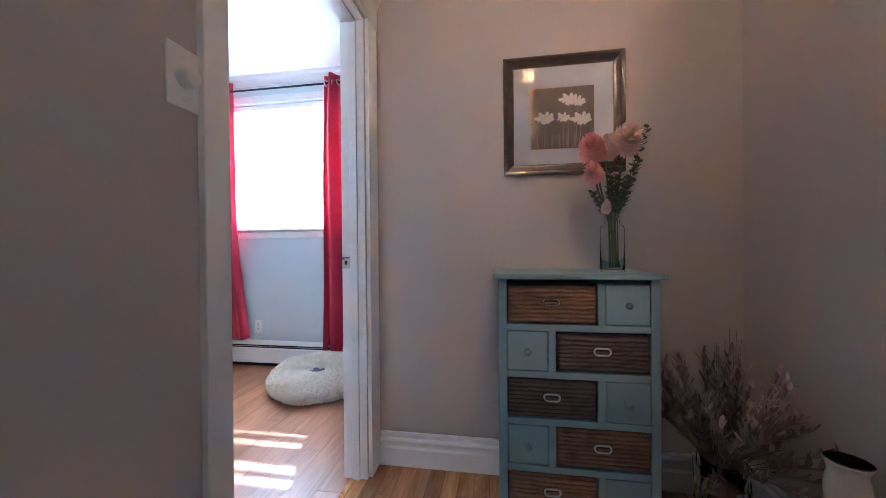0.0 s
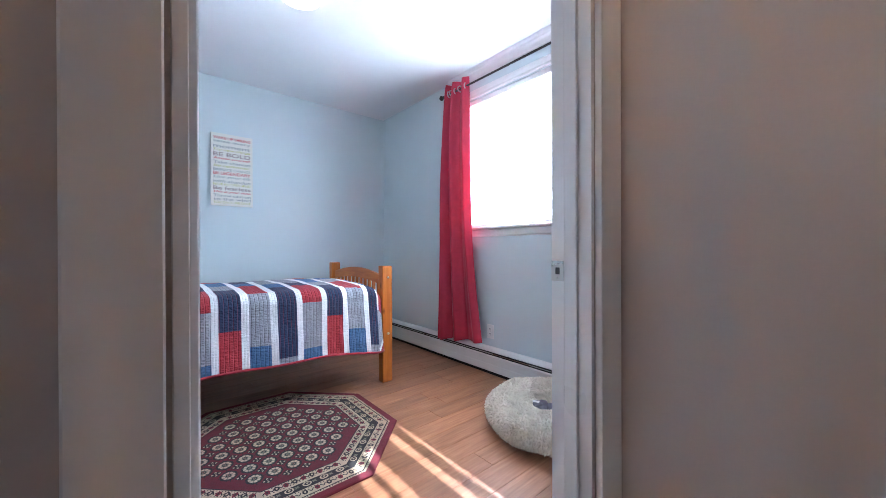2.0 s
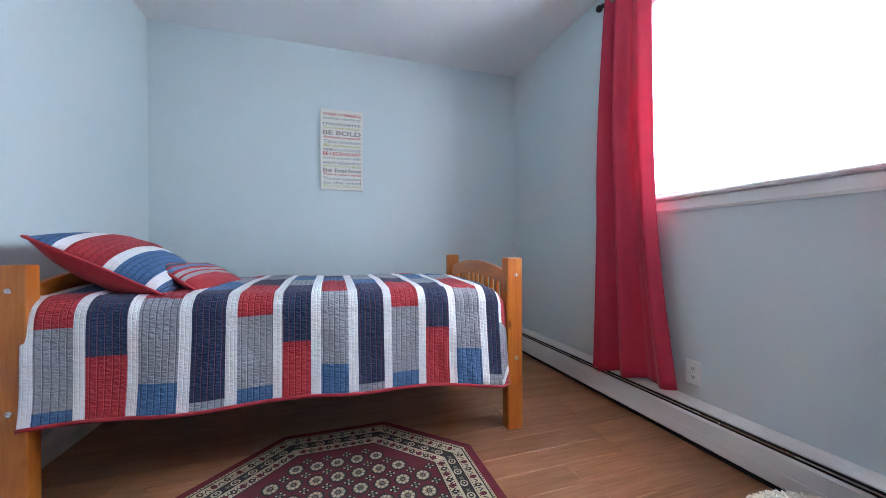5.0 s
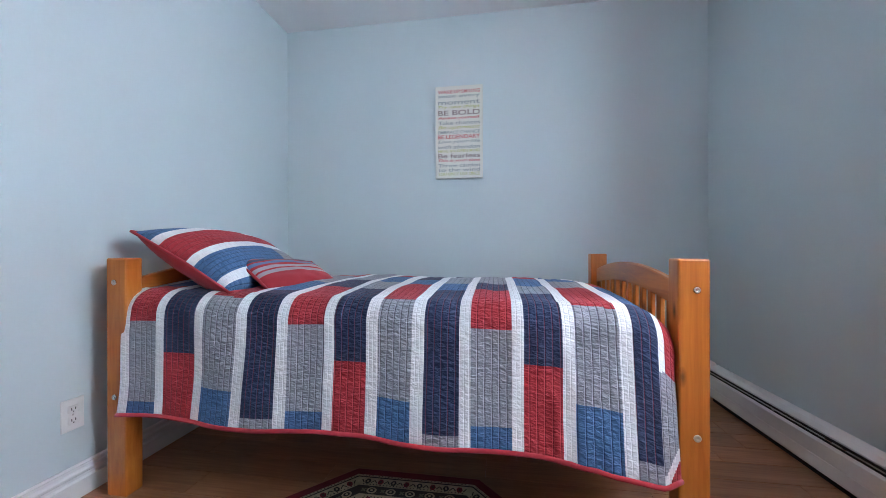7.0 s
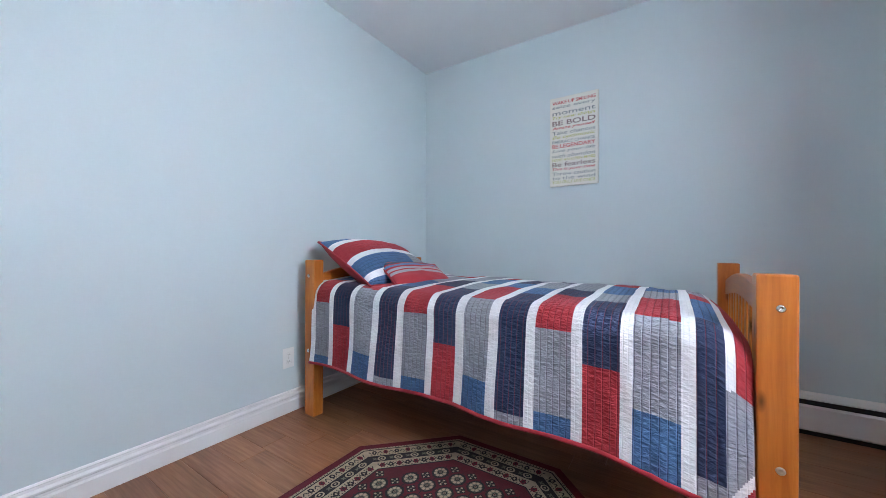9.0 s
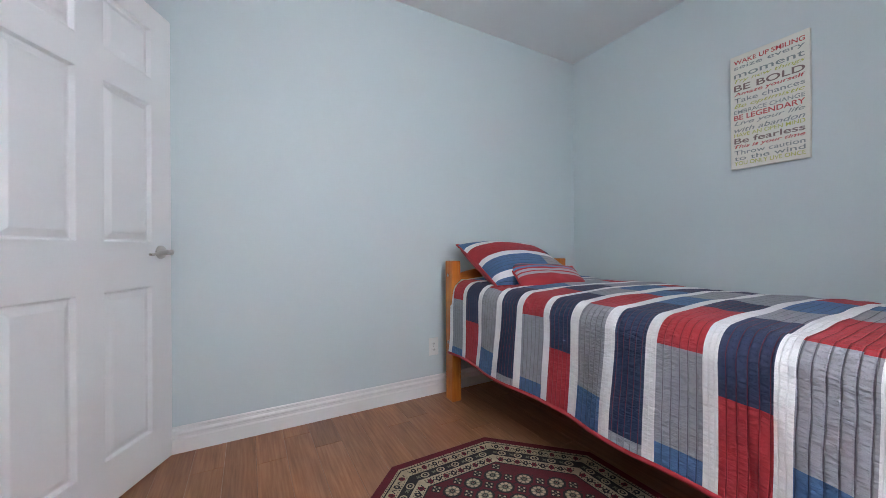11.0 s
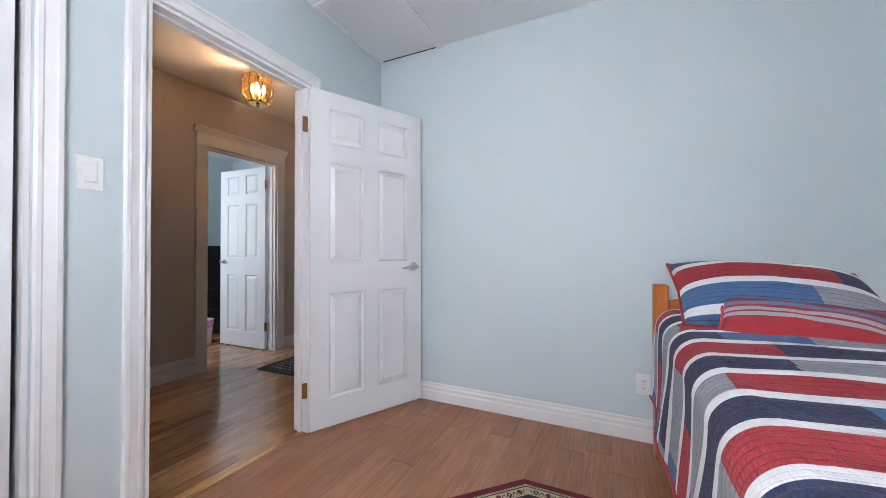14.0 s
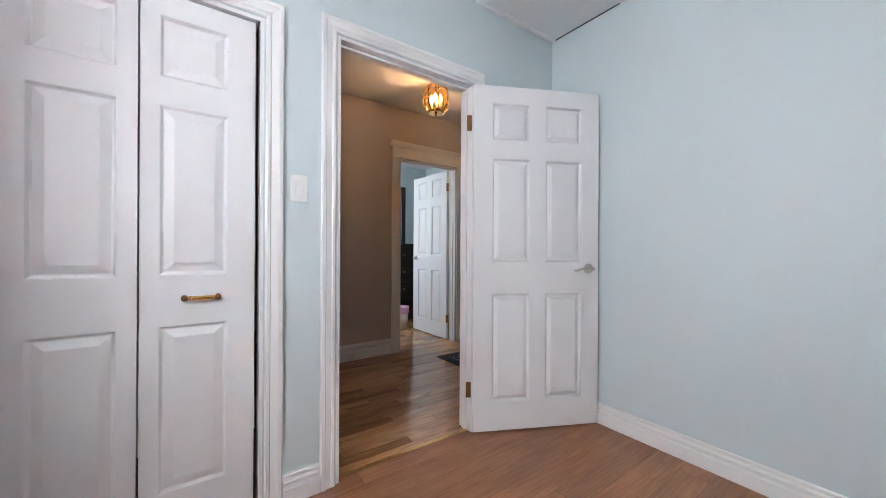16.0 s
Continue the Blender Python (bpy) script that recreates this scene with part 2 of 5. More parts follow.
def add_sweep(bm, profile, a, b, out, up=(0, 0, 1), mi=0, mitre_a=0.0, mitre_b=0.0):
    """A profile of (out, up) pairs carried straight from a to b; mitre slants an end by out * mitre."""
    a, b, out, up = Vector(a), Vector(b), Vector(out), Vector(up)
    d = (b - a).normalized()
    rings = []
    for p0, mt in ((a, mitre_a), (b, mitre_b)):
        rings.append([bm.verts.new(p0 + out * o + up * u + d * mt * u) for o, u in profile])
    n = len(profile)
    for i in range(n):
        j = (i + 1) % n
        bm.faces.new((rings[0][i], rings[0][j], rings[1][j], rings[1][i])).material_index = mi
    bm.faces.new(rings[0][::-1]).material_index = mi
    bm.faces.new(rings[1]).material_index = mi
    return bm


def sweep(profile, a, b, out, up=(0, 0, 1), ma=0.0, mb=0.0):
    bm = add_sweep(bmesh.new(), profile, a, b, out, up, 0, ma, mb)
    bmesh.ops.recalc_face_normals(bm, faces=bm.faces)
    return bm


def add_lathe(bm, profile, seg=24, m=Matrix(), mi=0, closed=False):
    rings = []
    for r, z in profile:
        rings.append([bm.verts.new(m @ Vector((r * math.cos(2 * math.pi * i / seg), r * math.sin(2 * math.pi * i / seg), z))) for i in range(seg)])
    for a, b in zip(rings, rings[1:]):
        for i in range(seg):
            j = (i + 1) % seg
            f = bm.faces.new((a[i], a[j], b[j], b[i]))
            f.material_index = mi
            f.smooth = True
    if not closed:
        if profile[0][0] > 1e-5:
            bm.faces.new(rings[0][::-1]).material_index = mi
        if profile[-1][0] > 1e-5:
            bm.faces.new(rings[-1]).material_index = mi
    return bm


def lathe(profile, seg=24, m=Matrix()):
    return add_lathe(bmesh.new(), profile, seg, m)


def add_tube(bm, pts, r, seg=8, mi=0, taper=1.0):
    pts = [Vector(p) for p in pts]
    rings, n = [], len(pts)
    for k, p in enumerate(pts):
        d = (pts[min(k + 1, n - 1)] - pts[max(k - 1, 0)]).normalized()
        s = d.orthogonal().normalized() if k == 0 else (rings_s - d * rings_s.dot(d)).normalized()
        rings_s = s
        t = d.cross(s)
        rr = r * (1 + (taper - 1) * k / max(1, n - 1))
        rings.append([bm.verts.new(p + (s * math.cos(2 * math.pi * i / seg) + t * math.sin(2 * math.pi * i / seg)) * rr) for i in range(seg)])
    for a, b in zip(rings, rings[1:]):
        for i in range(seg):
            j = (i + 1) % seg
            f = bm.faces.new((a[i], a[j], b[j], b[i]))
            f.material_index, f.smooth = mi, True
    bm.faces.new(rings[0][::-1]).material_index = mi
    bm.faces.new(rings[-1]).material_index = mi
    return bm


def tube(pts, r, seg=8, taper=1.0):
    return add_tube(bmesh.new(), pts, r, seg, 0, taper)


# ---- the plan ----
WEST, EAST, SOUTH, NORTH, TOP = -3.602, -0.47, 2.038, 4.903, 2.54
HALL_W, HALL_N, HALL_E, HALL_S = -0.365, 3.685, 1.20, 0.30
DOOR_A, DOOR_B, DOOR_H = 2.757, 3.567, 2.042
CLO_A, CLO_B, CLO_H = 3.868, 4.628, 2.00
FAR_A, FAR_B, FAR_H = 1.615, 2.350, 2.015
WIN_A, WIN_B, WIN_LO, WIN_HI = -2.21, -1.05, 1.200, 2.300


def slab_with_holes(axis, at0, at1, lo, hi, z0, z1, holes):
    """A wall between two planes of one axis, with rectangular openings (a, b, bottom, top)."""
    bm = bmesh.new()
    us = sorted({lo, hi, *[h[0] for h in holes], *[h[1] for h in holes]})
    zs = sorted({z0, z1, *[h[2] for h in holes], *[h[3] for h in holes]})
    for u0, u1 in zip(us, us[1:]):
        for w0, w1 in zip(zs, zs[1:]):
            um, wm = (u0 + u1) / 2, (w0 + w1) / 2
            if any(h[0] < um < h[1] and h[2] < wm < h[3] for h in holes):
                continue
            if axis == 'x':
                add_box(bm, at0, at1, u0, u1, w0, w1)
            else:
                add_box(bm, u0, u1, at0, at1, w0, w1)
    bmesh.ops.remove_doubles(bm, verts=bm.verts, dist=1e-5)
    seen_faces = {}
    for f in list(bm.faces):
        c = tuple(round(x, 4) for x in f.calc_center_median())
        seen_faces.setdefault(c, []).append(f)
    bmesh.ops.delete(bm, geom=[f for fs in seen_faces.values() if len(fs) > 1 for f in fs], context='FACES')
    return bm


def two_sided(bm, axis, split, second):
    """Faces that look along +axis past the split take the second material."""
    k = 'xyz'.index(axis)
    bm.normal_update()
    for f in bm.faces:
        if f.calc_center_median()[k] > split:
            f.material_index = second
    return bm


# walls
structure(obj_of("wall_west", box(WEST - 0.12, WEST, SOUTH - 0.12, NORTH + 0.12, 0, TOP + 0.1), BLUE_WALL), "pale blue painted plaster wall", "wall")
structure(obj_of("wall_south", box(WEST, EAST, SOUTH - 0.12, SOUTH, 0, TOP + 0.1), BLUE_WALL), "pale blue painted plaster wall", "wall")
structure(obj_of("wall_north", slab_with_holes('y', NORTH, NORTH + 0.14, WEST, EAST, 0, TOP + 0.1, [(WIN_A, WIN_B, WIN_LO, WIN_HI)]), BLUE_WALL), "pale blue painted wall around the window", "wall")
bm = slab_with_holes('x', EAST, HALL_W, HALL_S, NORTH + 0.14, 0, TOP + 0.1, [(DOOR_A, DOOR_B, 0, DOOR_H), (CLO_A, CLO_B, 0, CLO_H)])
structure(obj_of("wall_east", two_sided(bm, 'x', (EAST + HALL_W) / 2 + 0.01, 1), [BLUE_WALL, HALL_WALL]), "wall with door, blue inside, taupe towards the hall", "wall")
structure(obj_of("wall_hall_north", box(HALL_W, HALL_E + 0.1, HALL_N, HALL_N + 0.1, 0, TOP + 0.1), HALL_WALL), "taupe painted hall wall", "wall")
bm = slab_with_holes('x', HALL_E, HALL_E + 0.105, HALL_S, HALL_N, 0, TOP + 0.1, [(FAR_A, FAR_B, 0, FAR_H)])
structure(obj_of("wall_hall_east", two_sided(bm, 'x', HALL_E + 0.06, 1), [HALL_WALL, BLUE_WALL]), "taupe painted hall wall with a doorway", "wall")
structure(obj_of("wall_hall_south", box(HALL_W - 0.1, HALL_E + 0.1, HALL_S - 0.1, HALL_S, 0, TOP + 0.1), HALL_WALL), "taupe painted hall wall", "wall")
FR_E, FR_S, FR_N = 3.45, 0.6, 3.5
structure(obj_of("wall_far_room_east", box(FR_E, FR_E + 0.1, FR_S - 0.1, FR_N + 0.1, 0, TOP + 0.1), BLUE_WALL), "pale blue wall of the second bedroom", "wall")
structure(obj_of("wall_far_room_south", box(HALL_E + 0.105, FR_E, FR_S - 0.1, FR_S, 0, TOP + 0.1), BLUE_WALL), "pale blue wall of the second bedroom", "wall")
# the opening is unseen, assumed to let in the added lamp
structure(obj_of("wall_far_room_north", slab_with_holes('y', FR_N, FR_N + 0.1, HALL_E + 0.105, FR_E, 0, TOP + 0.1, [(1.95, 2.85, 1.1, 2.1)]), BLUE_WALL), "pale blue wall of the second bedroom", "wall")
structure(obj_of("wall_closet_back", box(0.30, 0.36, HALL_N + 0.1, NORTH + 0.14, 0, TOP + 0.1), TRIM), "white wall inside the closet", "wall")
structure(obj_of("wall_closet_north", box(HALL_W, 0.30, NORTH + 0.04, NORTH + 0.14, 0, TOP + 0.1), TRIM), "white wall inside the closet", "wall")
structure(obj_of("ceiling", box(WEST, EAST, SOUTH, NORTH, TOP, TOP + 0.1), CEILING), "flat white painted bedroom ceiling", "ceiling")
structure(obj_of("ceiling_hall", box(HALL_W, HALL_E, HALL_S, HALL_N, TOP, TOP + 0.1), CEILING), "flat white painted hall ceiling", "ceiling")
structure(obj_of("ceiling_closet", box(HALL_W, 0.30, HALL_N + 0.1, NORTH + 0.04, TOP, TOP + 0.1), CEILING), "closet ceiling", "ceiling")
structure(obj_of("ceiling_far_room", box(HALL_E + 0.105, FR_E, FR_S, FR_N, TOP, TOP + 0.1), CEILING), "white ceiling of the second bedroom", "ceiling")
FLOOR = structure(obj_of("floor", box(WEST, EAST + 0.04, SOUTH, NORTH, -0.1, -0.012), SUBFLOOR), "medium brown wood laminate plank floor", "floor")
FLOOR_HALL = structure(obj_of("floor_hall", box(EAST + 0.04, HALL_E + 0.06, HALL_S, NORTH, -0.1, -0.012), SUBFLOOR), "glossy honey hardwood strip floor", "floor")
FLOOR_FAR = structure(obj_of("floor_far_room", box(HALL_E + 0.06, FR_E, FR_S, FR_N, -0.1, -0.012), SUBFLOOR), "glossy honey hardwood strip floor", "floor")
structure(obj_of("ground", box(-40, 40, -40, 40, -0.6, -0.5), plain("lawn", (0.07, 0.10, 0.04), 0.9, vary=0.3)), "grass outside", "ground")

# mouldings
BASE = [(0, 0), (0.017, 0), (0.017, 0.074), (0.010, 0.082), (0.010, 0.094), (0.016, 0.100), (0.017, 0.108), (0.013, 0.114), (0.007, 0.118), (0.007, 0.130), (0.011, 0.135), (0.008, 0.142), (0, 0.142)]


def baseboard(a, b, out, tall=0.87):
    ob = structure(obj_of("baseboard", sweep([(d, h * tall) for d, h in BASE], (*a, 0), (*b, 0), (*out, 0)), TRIM), "white moulded wooden baseboard", "baseboard")
    return ob


baseboard((WEST, SOUTH), (EAST, SOUTH), (0, 1))
baseboard((EAST, SOUTH + 0.017), (EAST, DOOR_A - 0.075), (-1, 0))
baseboard((EAST, DOOR_B + 0.075), (EAST, CLO_A - 0.075), (-1, 0))
baseboard((EAST, CLO_B + 0.075), (EAST, NORTH - 0.07), (-1, 0))
baseboard((WEST, SOUTH + 0.017), (WEST, 3.2), (1, 0))
baseboard((HALL_W + 0.02, HALL_N), (HALL_E, HALL_N), (0, -1), 1.1)
baseboard((HALL_E, HALL_N - 0.017), (HALL_E, FAR_B + 0.1), (-1, 0), 1.1)
baseboard((HALL_E, FAR_A - 0.1), (HALL_E, HALL_S), (-1, 0))
baseboard((HALL_W, HALL_S), (HALL_W, DOOR_A - 0.072), (1, 0))
baseboard((FR_E, FR_S), (FR_E, FR_N), (-1, 0))
baseboard((HALL_E + 0.105, FR_S), (FR_E - 0.017, FR_S), (0, 1))

# moulded casing: across the board, (height over the wall, distance from the opening)
CAS = [(0, 0), (0.009, 0), (0.013, 0.006), (0.013, 0.016), (0.010, 0.021), (0.012, 0.030), (0.016, 0.046), (0.019, 0.050), (0.019, 0.062), (0.014, 0.067), (0, 0.067)]


def casing(face, sign, a, b, h, z0=0.0, mat=None):
    """Two uprights and a mitred head round an opening in a wall of constant x."""
    mat = mat or TRIM
    g, w = 0.006, 0.074
    out = (sign, 0, 0)
    obs = [
        sweep(CAS, (face, a - g, z0), (face, a - g, h + g), out, (0, -1, 0), 0, 1),
        sweep(CAS, (face, b + g, z0), (face, b + g, h + g), out, (0, 1, 0), 0, 1),
        sweep(CAS, (face, a - g, h + g), (face, b + g, h + g), out, (0, 0, 1), -1, 1),
    ]
    for bm in obs:
        structure(obj_of("trim", bm, mat), "white moulded door casing", "trim")


casing(EAST, -1, DOOR_A, DOOR_B, DOOR_H)
casing(EAST, -1, CLO_A, CLO_B, CLO_H)


def flat_casing(face, sign, a, b, h, w=0.095, top=0.11, b_w=None):
    """Flat uprights with a frieze board and a small cornice on top."""
    bw = b_w or w
    t0, t1 = sorted((face, face + sign * 0.018))
    for y0, y1 in ((a - w, a - 0.005), (b + 0.005, b + bw)):
        structure(obj_of("trim", box(t0, t1, y0, y1, 0, h + 0.005, 0.002), TRIM), "white flat door casing", "trim")
    f0, f1 = sorted((face, face + sign * 0.021))
    structure(obj_of("trim", box(f0, f1, a - w, b + bw, h + 0.005, h + top, 0.002), TRIM), "white frieze board over a door", "trim")
    prof = [(0, 0), (0.024, 0), (0.027, 0.008), (0.026, 0.016), (0.034, 0.028), (0.046, 0.042), (0.048, 0.055), (0, 0.055)]
    structure(obj_of("trim", sweep(prof, (face, a - w - 0.02, h + top), (face, b + bw + (0.02 if b_w is None else 0), h + top), (sign, 0, 0)), TRIM), "white cornice over a door", "trim")


flat_casing(HALL_E, -1, FAR_A, FAR_B, FAR_H)
flat_casing(HALL_W, 1, DOOR_A, DOOR_B, DOOR_H, 0.070, 0.10, 0.112)


def jambs(x0, x1, a, b, h, stop_x, stops=True):
    """Lining of a doorway in three boards with stops, 12 mm thick, standing in the opening."""
    for nm, bm in (("trim", box(x0, x1, a, a + 0.014, 0, h, 0.001)), ("trim", box(x0, x1, b - 0.014, b, 0, h, 0.001)), ("trim", box(x0, x1, a + 0.014, b - 0.014, h - 0.014, h, 0.001))):
        structure(obj_of(nm, bm, TRIM), "white painted door jamb", "trim")
    if not stops:
        return
    s0, s1 = stop_x, stop_x + 0.034
    for bm in (box(s0, s1, a + 0.014, a + 0.025, 0, h - 0.014, 0.002), box(s0, s1, b - 0.025, b - 0.014, 0, h - 0.014, 0.002), box(s0, s1, a + 0.025, b - 0.025, h - 0.025, h - 0.014, 0.002)):
        structure(obj_of("trim", bm, TRIM), "white painted door stop", "trim")


jambs(EAST - 0.002, HALL_W + 0.002, DOOR_A, DOOR_B, DOOR_H, EAST + 0.040)
jambs(HALL_E - 0.002, HALL_E + 0.107, FAR_A, FAR_B, FAR_H, HALL_E + 0.03)
jambs(EAST - 0.002, HALL_W + 0.002, CLO_A, CLO_B, CLO_H, EAST + 0.060, False)
structure(obj_of("threshold", sweep([(0, 0), (0.012, 0.0), (0.010, 0.004), (-0.010, 0.004), (-0.012, 0)], (EAST + 0.04, DOOR_A + 0.014, 0.0005), (EAST + 0.04, DOOR_B - 0.014, 0.0005), (1, 0, 0)), GOLD), "thin brass threshold strip between floors", "trim")

# ---- doors ----


def panel_leaf(w, h, t, cols, rows, holder, panel_label="moulded raised panel"):
    """A moulded leaf lying in x (0..w) and z (0..h), thickness t in y: frame mesh plus one mesh per panel."""
    bm = slab_with_holes('y', -t / 2, t / 2, 0, w, 0, h, [(c0, c1, r0, r1) for c0, c1 in cols for r0, r1 in rows])
    part("leaf", bm, DOOR_WHITE, holder)
    steps = [(0.0, 0.0), (0.003, 0.001), (0.009, 0.0145), (0.014, 0.0155), (0.037, 0.003), (0.040, 0.0025)]
    for c0, c1 in cols:
        for r0, r1 in rows:
            bm = bmesh.new()
            for s in (-1, 1):
                prev = None
                for inset, depth in steps:
                    y = s * (t / 2 - depth)
                    ring = [bm.verts.new(q) for q in ((c0 + inset, y, r0 + inset), (c1 - inset, y, r0 + inset), (c1 - inset, y, r1 - inset), (c0 + inset, y, r1 - inset))]
                    if prev:
                        for i in range(4):
                            j = (i + 1) % 4
                            bm.faces.new((prev[i], prev[j], ring[j], ring[i]))
                    prev = ring
                bm.faces.new(prev)
            bmesh.ops.recalc_face_normals(bm, faces=bm.faces)
            for f in bm.faces:
                c = f.calc_center_median()
                if f.normal.y * c.y < 0:
                    f.normal_flip()
            part("panel", bm, DOOR_WHITE, holder)


ROWS6 = [(0.165, 0.80), (0.985, 1.59), (1.70, 1.915)]


def lever(holder, x, z, t, side):
    """Lever handle with a round rose on one face of the leaf; side is -1 or 1."""
    s = side
    m = pose(x, s * t / 2, z, -90 * s)
    part("handle", add_tube(lathe([(0.030, 0), (0.030, 0.004), (0.026, 0.009), (0.013, 0.012), (0.011, 0.040), (0.012, 0.050), (0.0, 0.052)], 24, m),
         [(x, s * (t / 2 + 0.043), z), (x - 0.03, s * (t / 2 + 0.047), z + 0.003), (x - 0.065, s * (t / 2 + 0.046), z + 0.001), (x - 0.098, s * (t / 2 + 0.042), z - 0.010), (x - 0.112, s * (t / 2 + 0.038), z - 0.008)], 0.0085, 10, 0, 0.6), STEEL, holder, "brushed nickel lever handle", True)


def hinge(holder, z, bed_face, mat):
    bm = bmesh.new()
    add_tube(bm, [(-0.004, bed_face, z - 0.045), (-0.004, bed_face, z + 0.045)], 0.0065, 10)
    for k in (-0.022, 0.0, 0.022):
        add_tube(bm, [(-0.004, bed_face, z + k - 0.001), (-0.004, bed_face, z + k + 0.001)], 0.0072, 10)
    add_box(bm, -0.034, -0.003, bed_face - 0.003, bed_face + 0.001, z - 0.045, z + 0.045)
    for dz in (-0.03, 0.03):
        add_lathe(bm, [(0.004, 0), (0.003, 0.0015), (0, 0.002)], 8, pose(-0.020, bed_face + 0.001, z + dz, -90))
    part("hinge", bm, mat, holder, "antique brass butt hinge")


def room_door(name, label, x, y, rz, w, h, hinges_z, hinge_mat):
    d = thing(name, label, "door", pose(x, y, 0.012, 0, 0, rz))
    tagged(d, kind="structure")
    panel_leaf(w, h, 0.035, [(0.112, w / 2 - 0.050), (w / 2 + 0.050, w - 0.112)], ROWS6, d)
    lever(d, w - 0.065, 0.945, 0.035, 1)
    lever(d, w - 0.065, 0.945, 0.035, -1)
    part("latch", box(w - 0.0005, w + 0.0015, -0.011, 0.011, 0.915, 0.975), STEEL, d, "nickel latch plate")
    for z in hinges_z:
        hinge(d, z, 0.0175, hinge_mat)
    return d


# the leaf swings into the bedroom and rests near the south wall
room_door("door_1", "white six panel door, open against the wall", EAST - 0.012, DOOR_A + 0.014, -116.3, 0.785, 2.015, (0.235, 1.80), BRASS)
room_door("door_2", "white six panel door, open into the second bedroom", HALL_E + 0.110, FAR_A + 0.035, 2.5, 0.71, 1.985, (0.24, 1.79), BRASS)

closet = thing("door_3", "white moulded bifold closet door, closed", "closet door", pose(EAST + 0.030, CLO_B - 0.016, 0.015, 0, 0, -90))
tagged(closet, kind="structure")
LEAF_W = (CLO_B - CLO_A - 0.046) / 2
PX = ((0.092, LEAF_W - 0.055), (0.052, LEAF_W - 0.095))
for k in range(2):
    x0 = k * (LEAF_W + 0.003)
    bmx = slab_with_holes('y', -0.015, 0.015, 0, LEAF_W - 0.003, 0, CLO_H - 0.035, [(PX[k][0], PX[k][1], a, b) for a, b in ((0.175, 0.775), (0.955, 1.565), (1.665, 1.885))])
    leaf = part("leaf", bmx, DOOR_WHITE, closet)
    leaf.location = (x0, 0, 0)
    for a, b in ((0.175, 0.775), (0.955, 1.565), (1.665, 1.885)):
        bm = bmesh.new()
        for s in (-1, 1):
            prev = None
            for inset, depth in [(0.0, 0.0), (0.003, 0.001), (0.010, 0.0125), (0.015, 0.0135), (0.042, 0.003), (0.045, 0.0025)]:
                y = s * (0.015 - depth)
                ring = [bm.verts.new(q) for q in ((PX[k][0] + inset, y, a + inset), (PX[k][1] - inset, y, a + inset), (PX[k][1] - inset, y, b - inset), (PX[k][0] + inset, y, b - inset))]
                if prev:
                    for i in range(4):
                        bm.faces.new((prev[i], prev[(i + 1) % 4], ring[(i + 1) % 4], ring[i]))
                prev = ring
            bm.faces.new(prev)
        bmesh.ops.recalc_face_normals(bm, faces=bm.faces)
        for f in bm.faces:
            if f.normal.y * f.calc_center_median().y < 0:
                f.normal_flip()
        pn = part("panel", bm, DOOR_WHITE, leaf)
hx = LEAF_W + 0.003 + LEAF_W * 0.5
handle = part("handle", tube([(hx - 0.05, -0.034, 0.872), (hx - 0.02, -0.038, 0.872), (hx + 0.02, -0.038, 0.872), (hx + 0.05, -0.034, 0.872)], 0.0075, 12), GOLD, closet, "brass and wood bar handle", True)
for dx in (-0.052, 0.052):
    part("post", lathe([(0.010, 0), (0.011, 0.003), (0.006, 0.008), (0.006, 0.020), (0.010, 0.025), (0.009, 0.028), (0, 0.029)], 14, pose(hx + dx, -0.015, 0.872, 90)), BRASS, handle, "antique brass handle end")

strike = thing("strike_plate", "nickel strike plate screwed to the white jamb", "strike plate", pose(EAST + 0.016, DOOR_B - 0.0142, 0.962))
bm = slab_with_holes('y', -0.0018, 0, -0.017, 0.017, -0.026, 0.026, [(-0.006, 0.007, -0.009, 0.009)])
part("plate", bm, STEEL, strike)
part("mortise", box(-0.006, 0.007, -0.0006, 0.0, -0.009, 0.009), BLACK, strike, "dark latch hole")
for dz in (-0.019, 0.019):
    part("screw", lathe([(0.003, 0), (0.0025, 0.001), (0, 0.0012)], 10, pose(0, -0.0018, dz, 90)), STEEL, strike)

# ---- window ----
win = thing("window_1", "white framed window with a glowing blind drawn", "window", pose(0, NORTH, 0), kind="structure")
for a, b, c, d in ((WIN_A, WIN_A + 0.05, WIN_LO, WIN_HI), (WIN_B - 0.05, WIN_B, WIN_LO, WIN_HI), (WIN_A + 0.05, WIN_B - 0.05, WIN_LO, WIN_LO + 0.05), (WIN_A + 0.05, WIN_B - 0.05, WIN_HI - 0.05, WIN_HI)):
    part("frame", box(a, b, 0.06, 0.11, c, d, 0.003), TRIM, win)
pane = part("pane", box(WIN_A + 0.05, WIN_B - 0.05, 0.082, 0.086, WIN_LO + 0.05, WIN_HI - 0.05), glass("window_glass", (1, 1, 1), 0.0), win)
pane.visible_shadow = False
part("sill", sweep([(-0.11, 0), (0.036, 0), (0.042, 0.008), (0.042, 0.016), (0.036, 0.022), (-0.11, 0.022)], (WIN_A - 0.085, 0, WIN_LO - 0.022), (WIN_B + 0.085, 0, WIN_LO - 0.022), (0, -1, 0)), TRIM, win, "white painted window stool")
part("apron", sweep([(0, 0), (0.010, 0), (0.016, 0.012), (0.016, 0.055), (0.010, 0.062), (0, 0.062)], (WIN_A - 0.065, 0, WIN_LO - 0.085), (WIN_B + 0.065, 0, WIN_LO - 0.085), (0, -1, 0)), TRIM, win, "white apron under the stool")
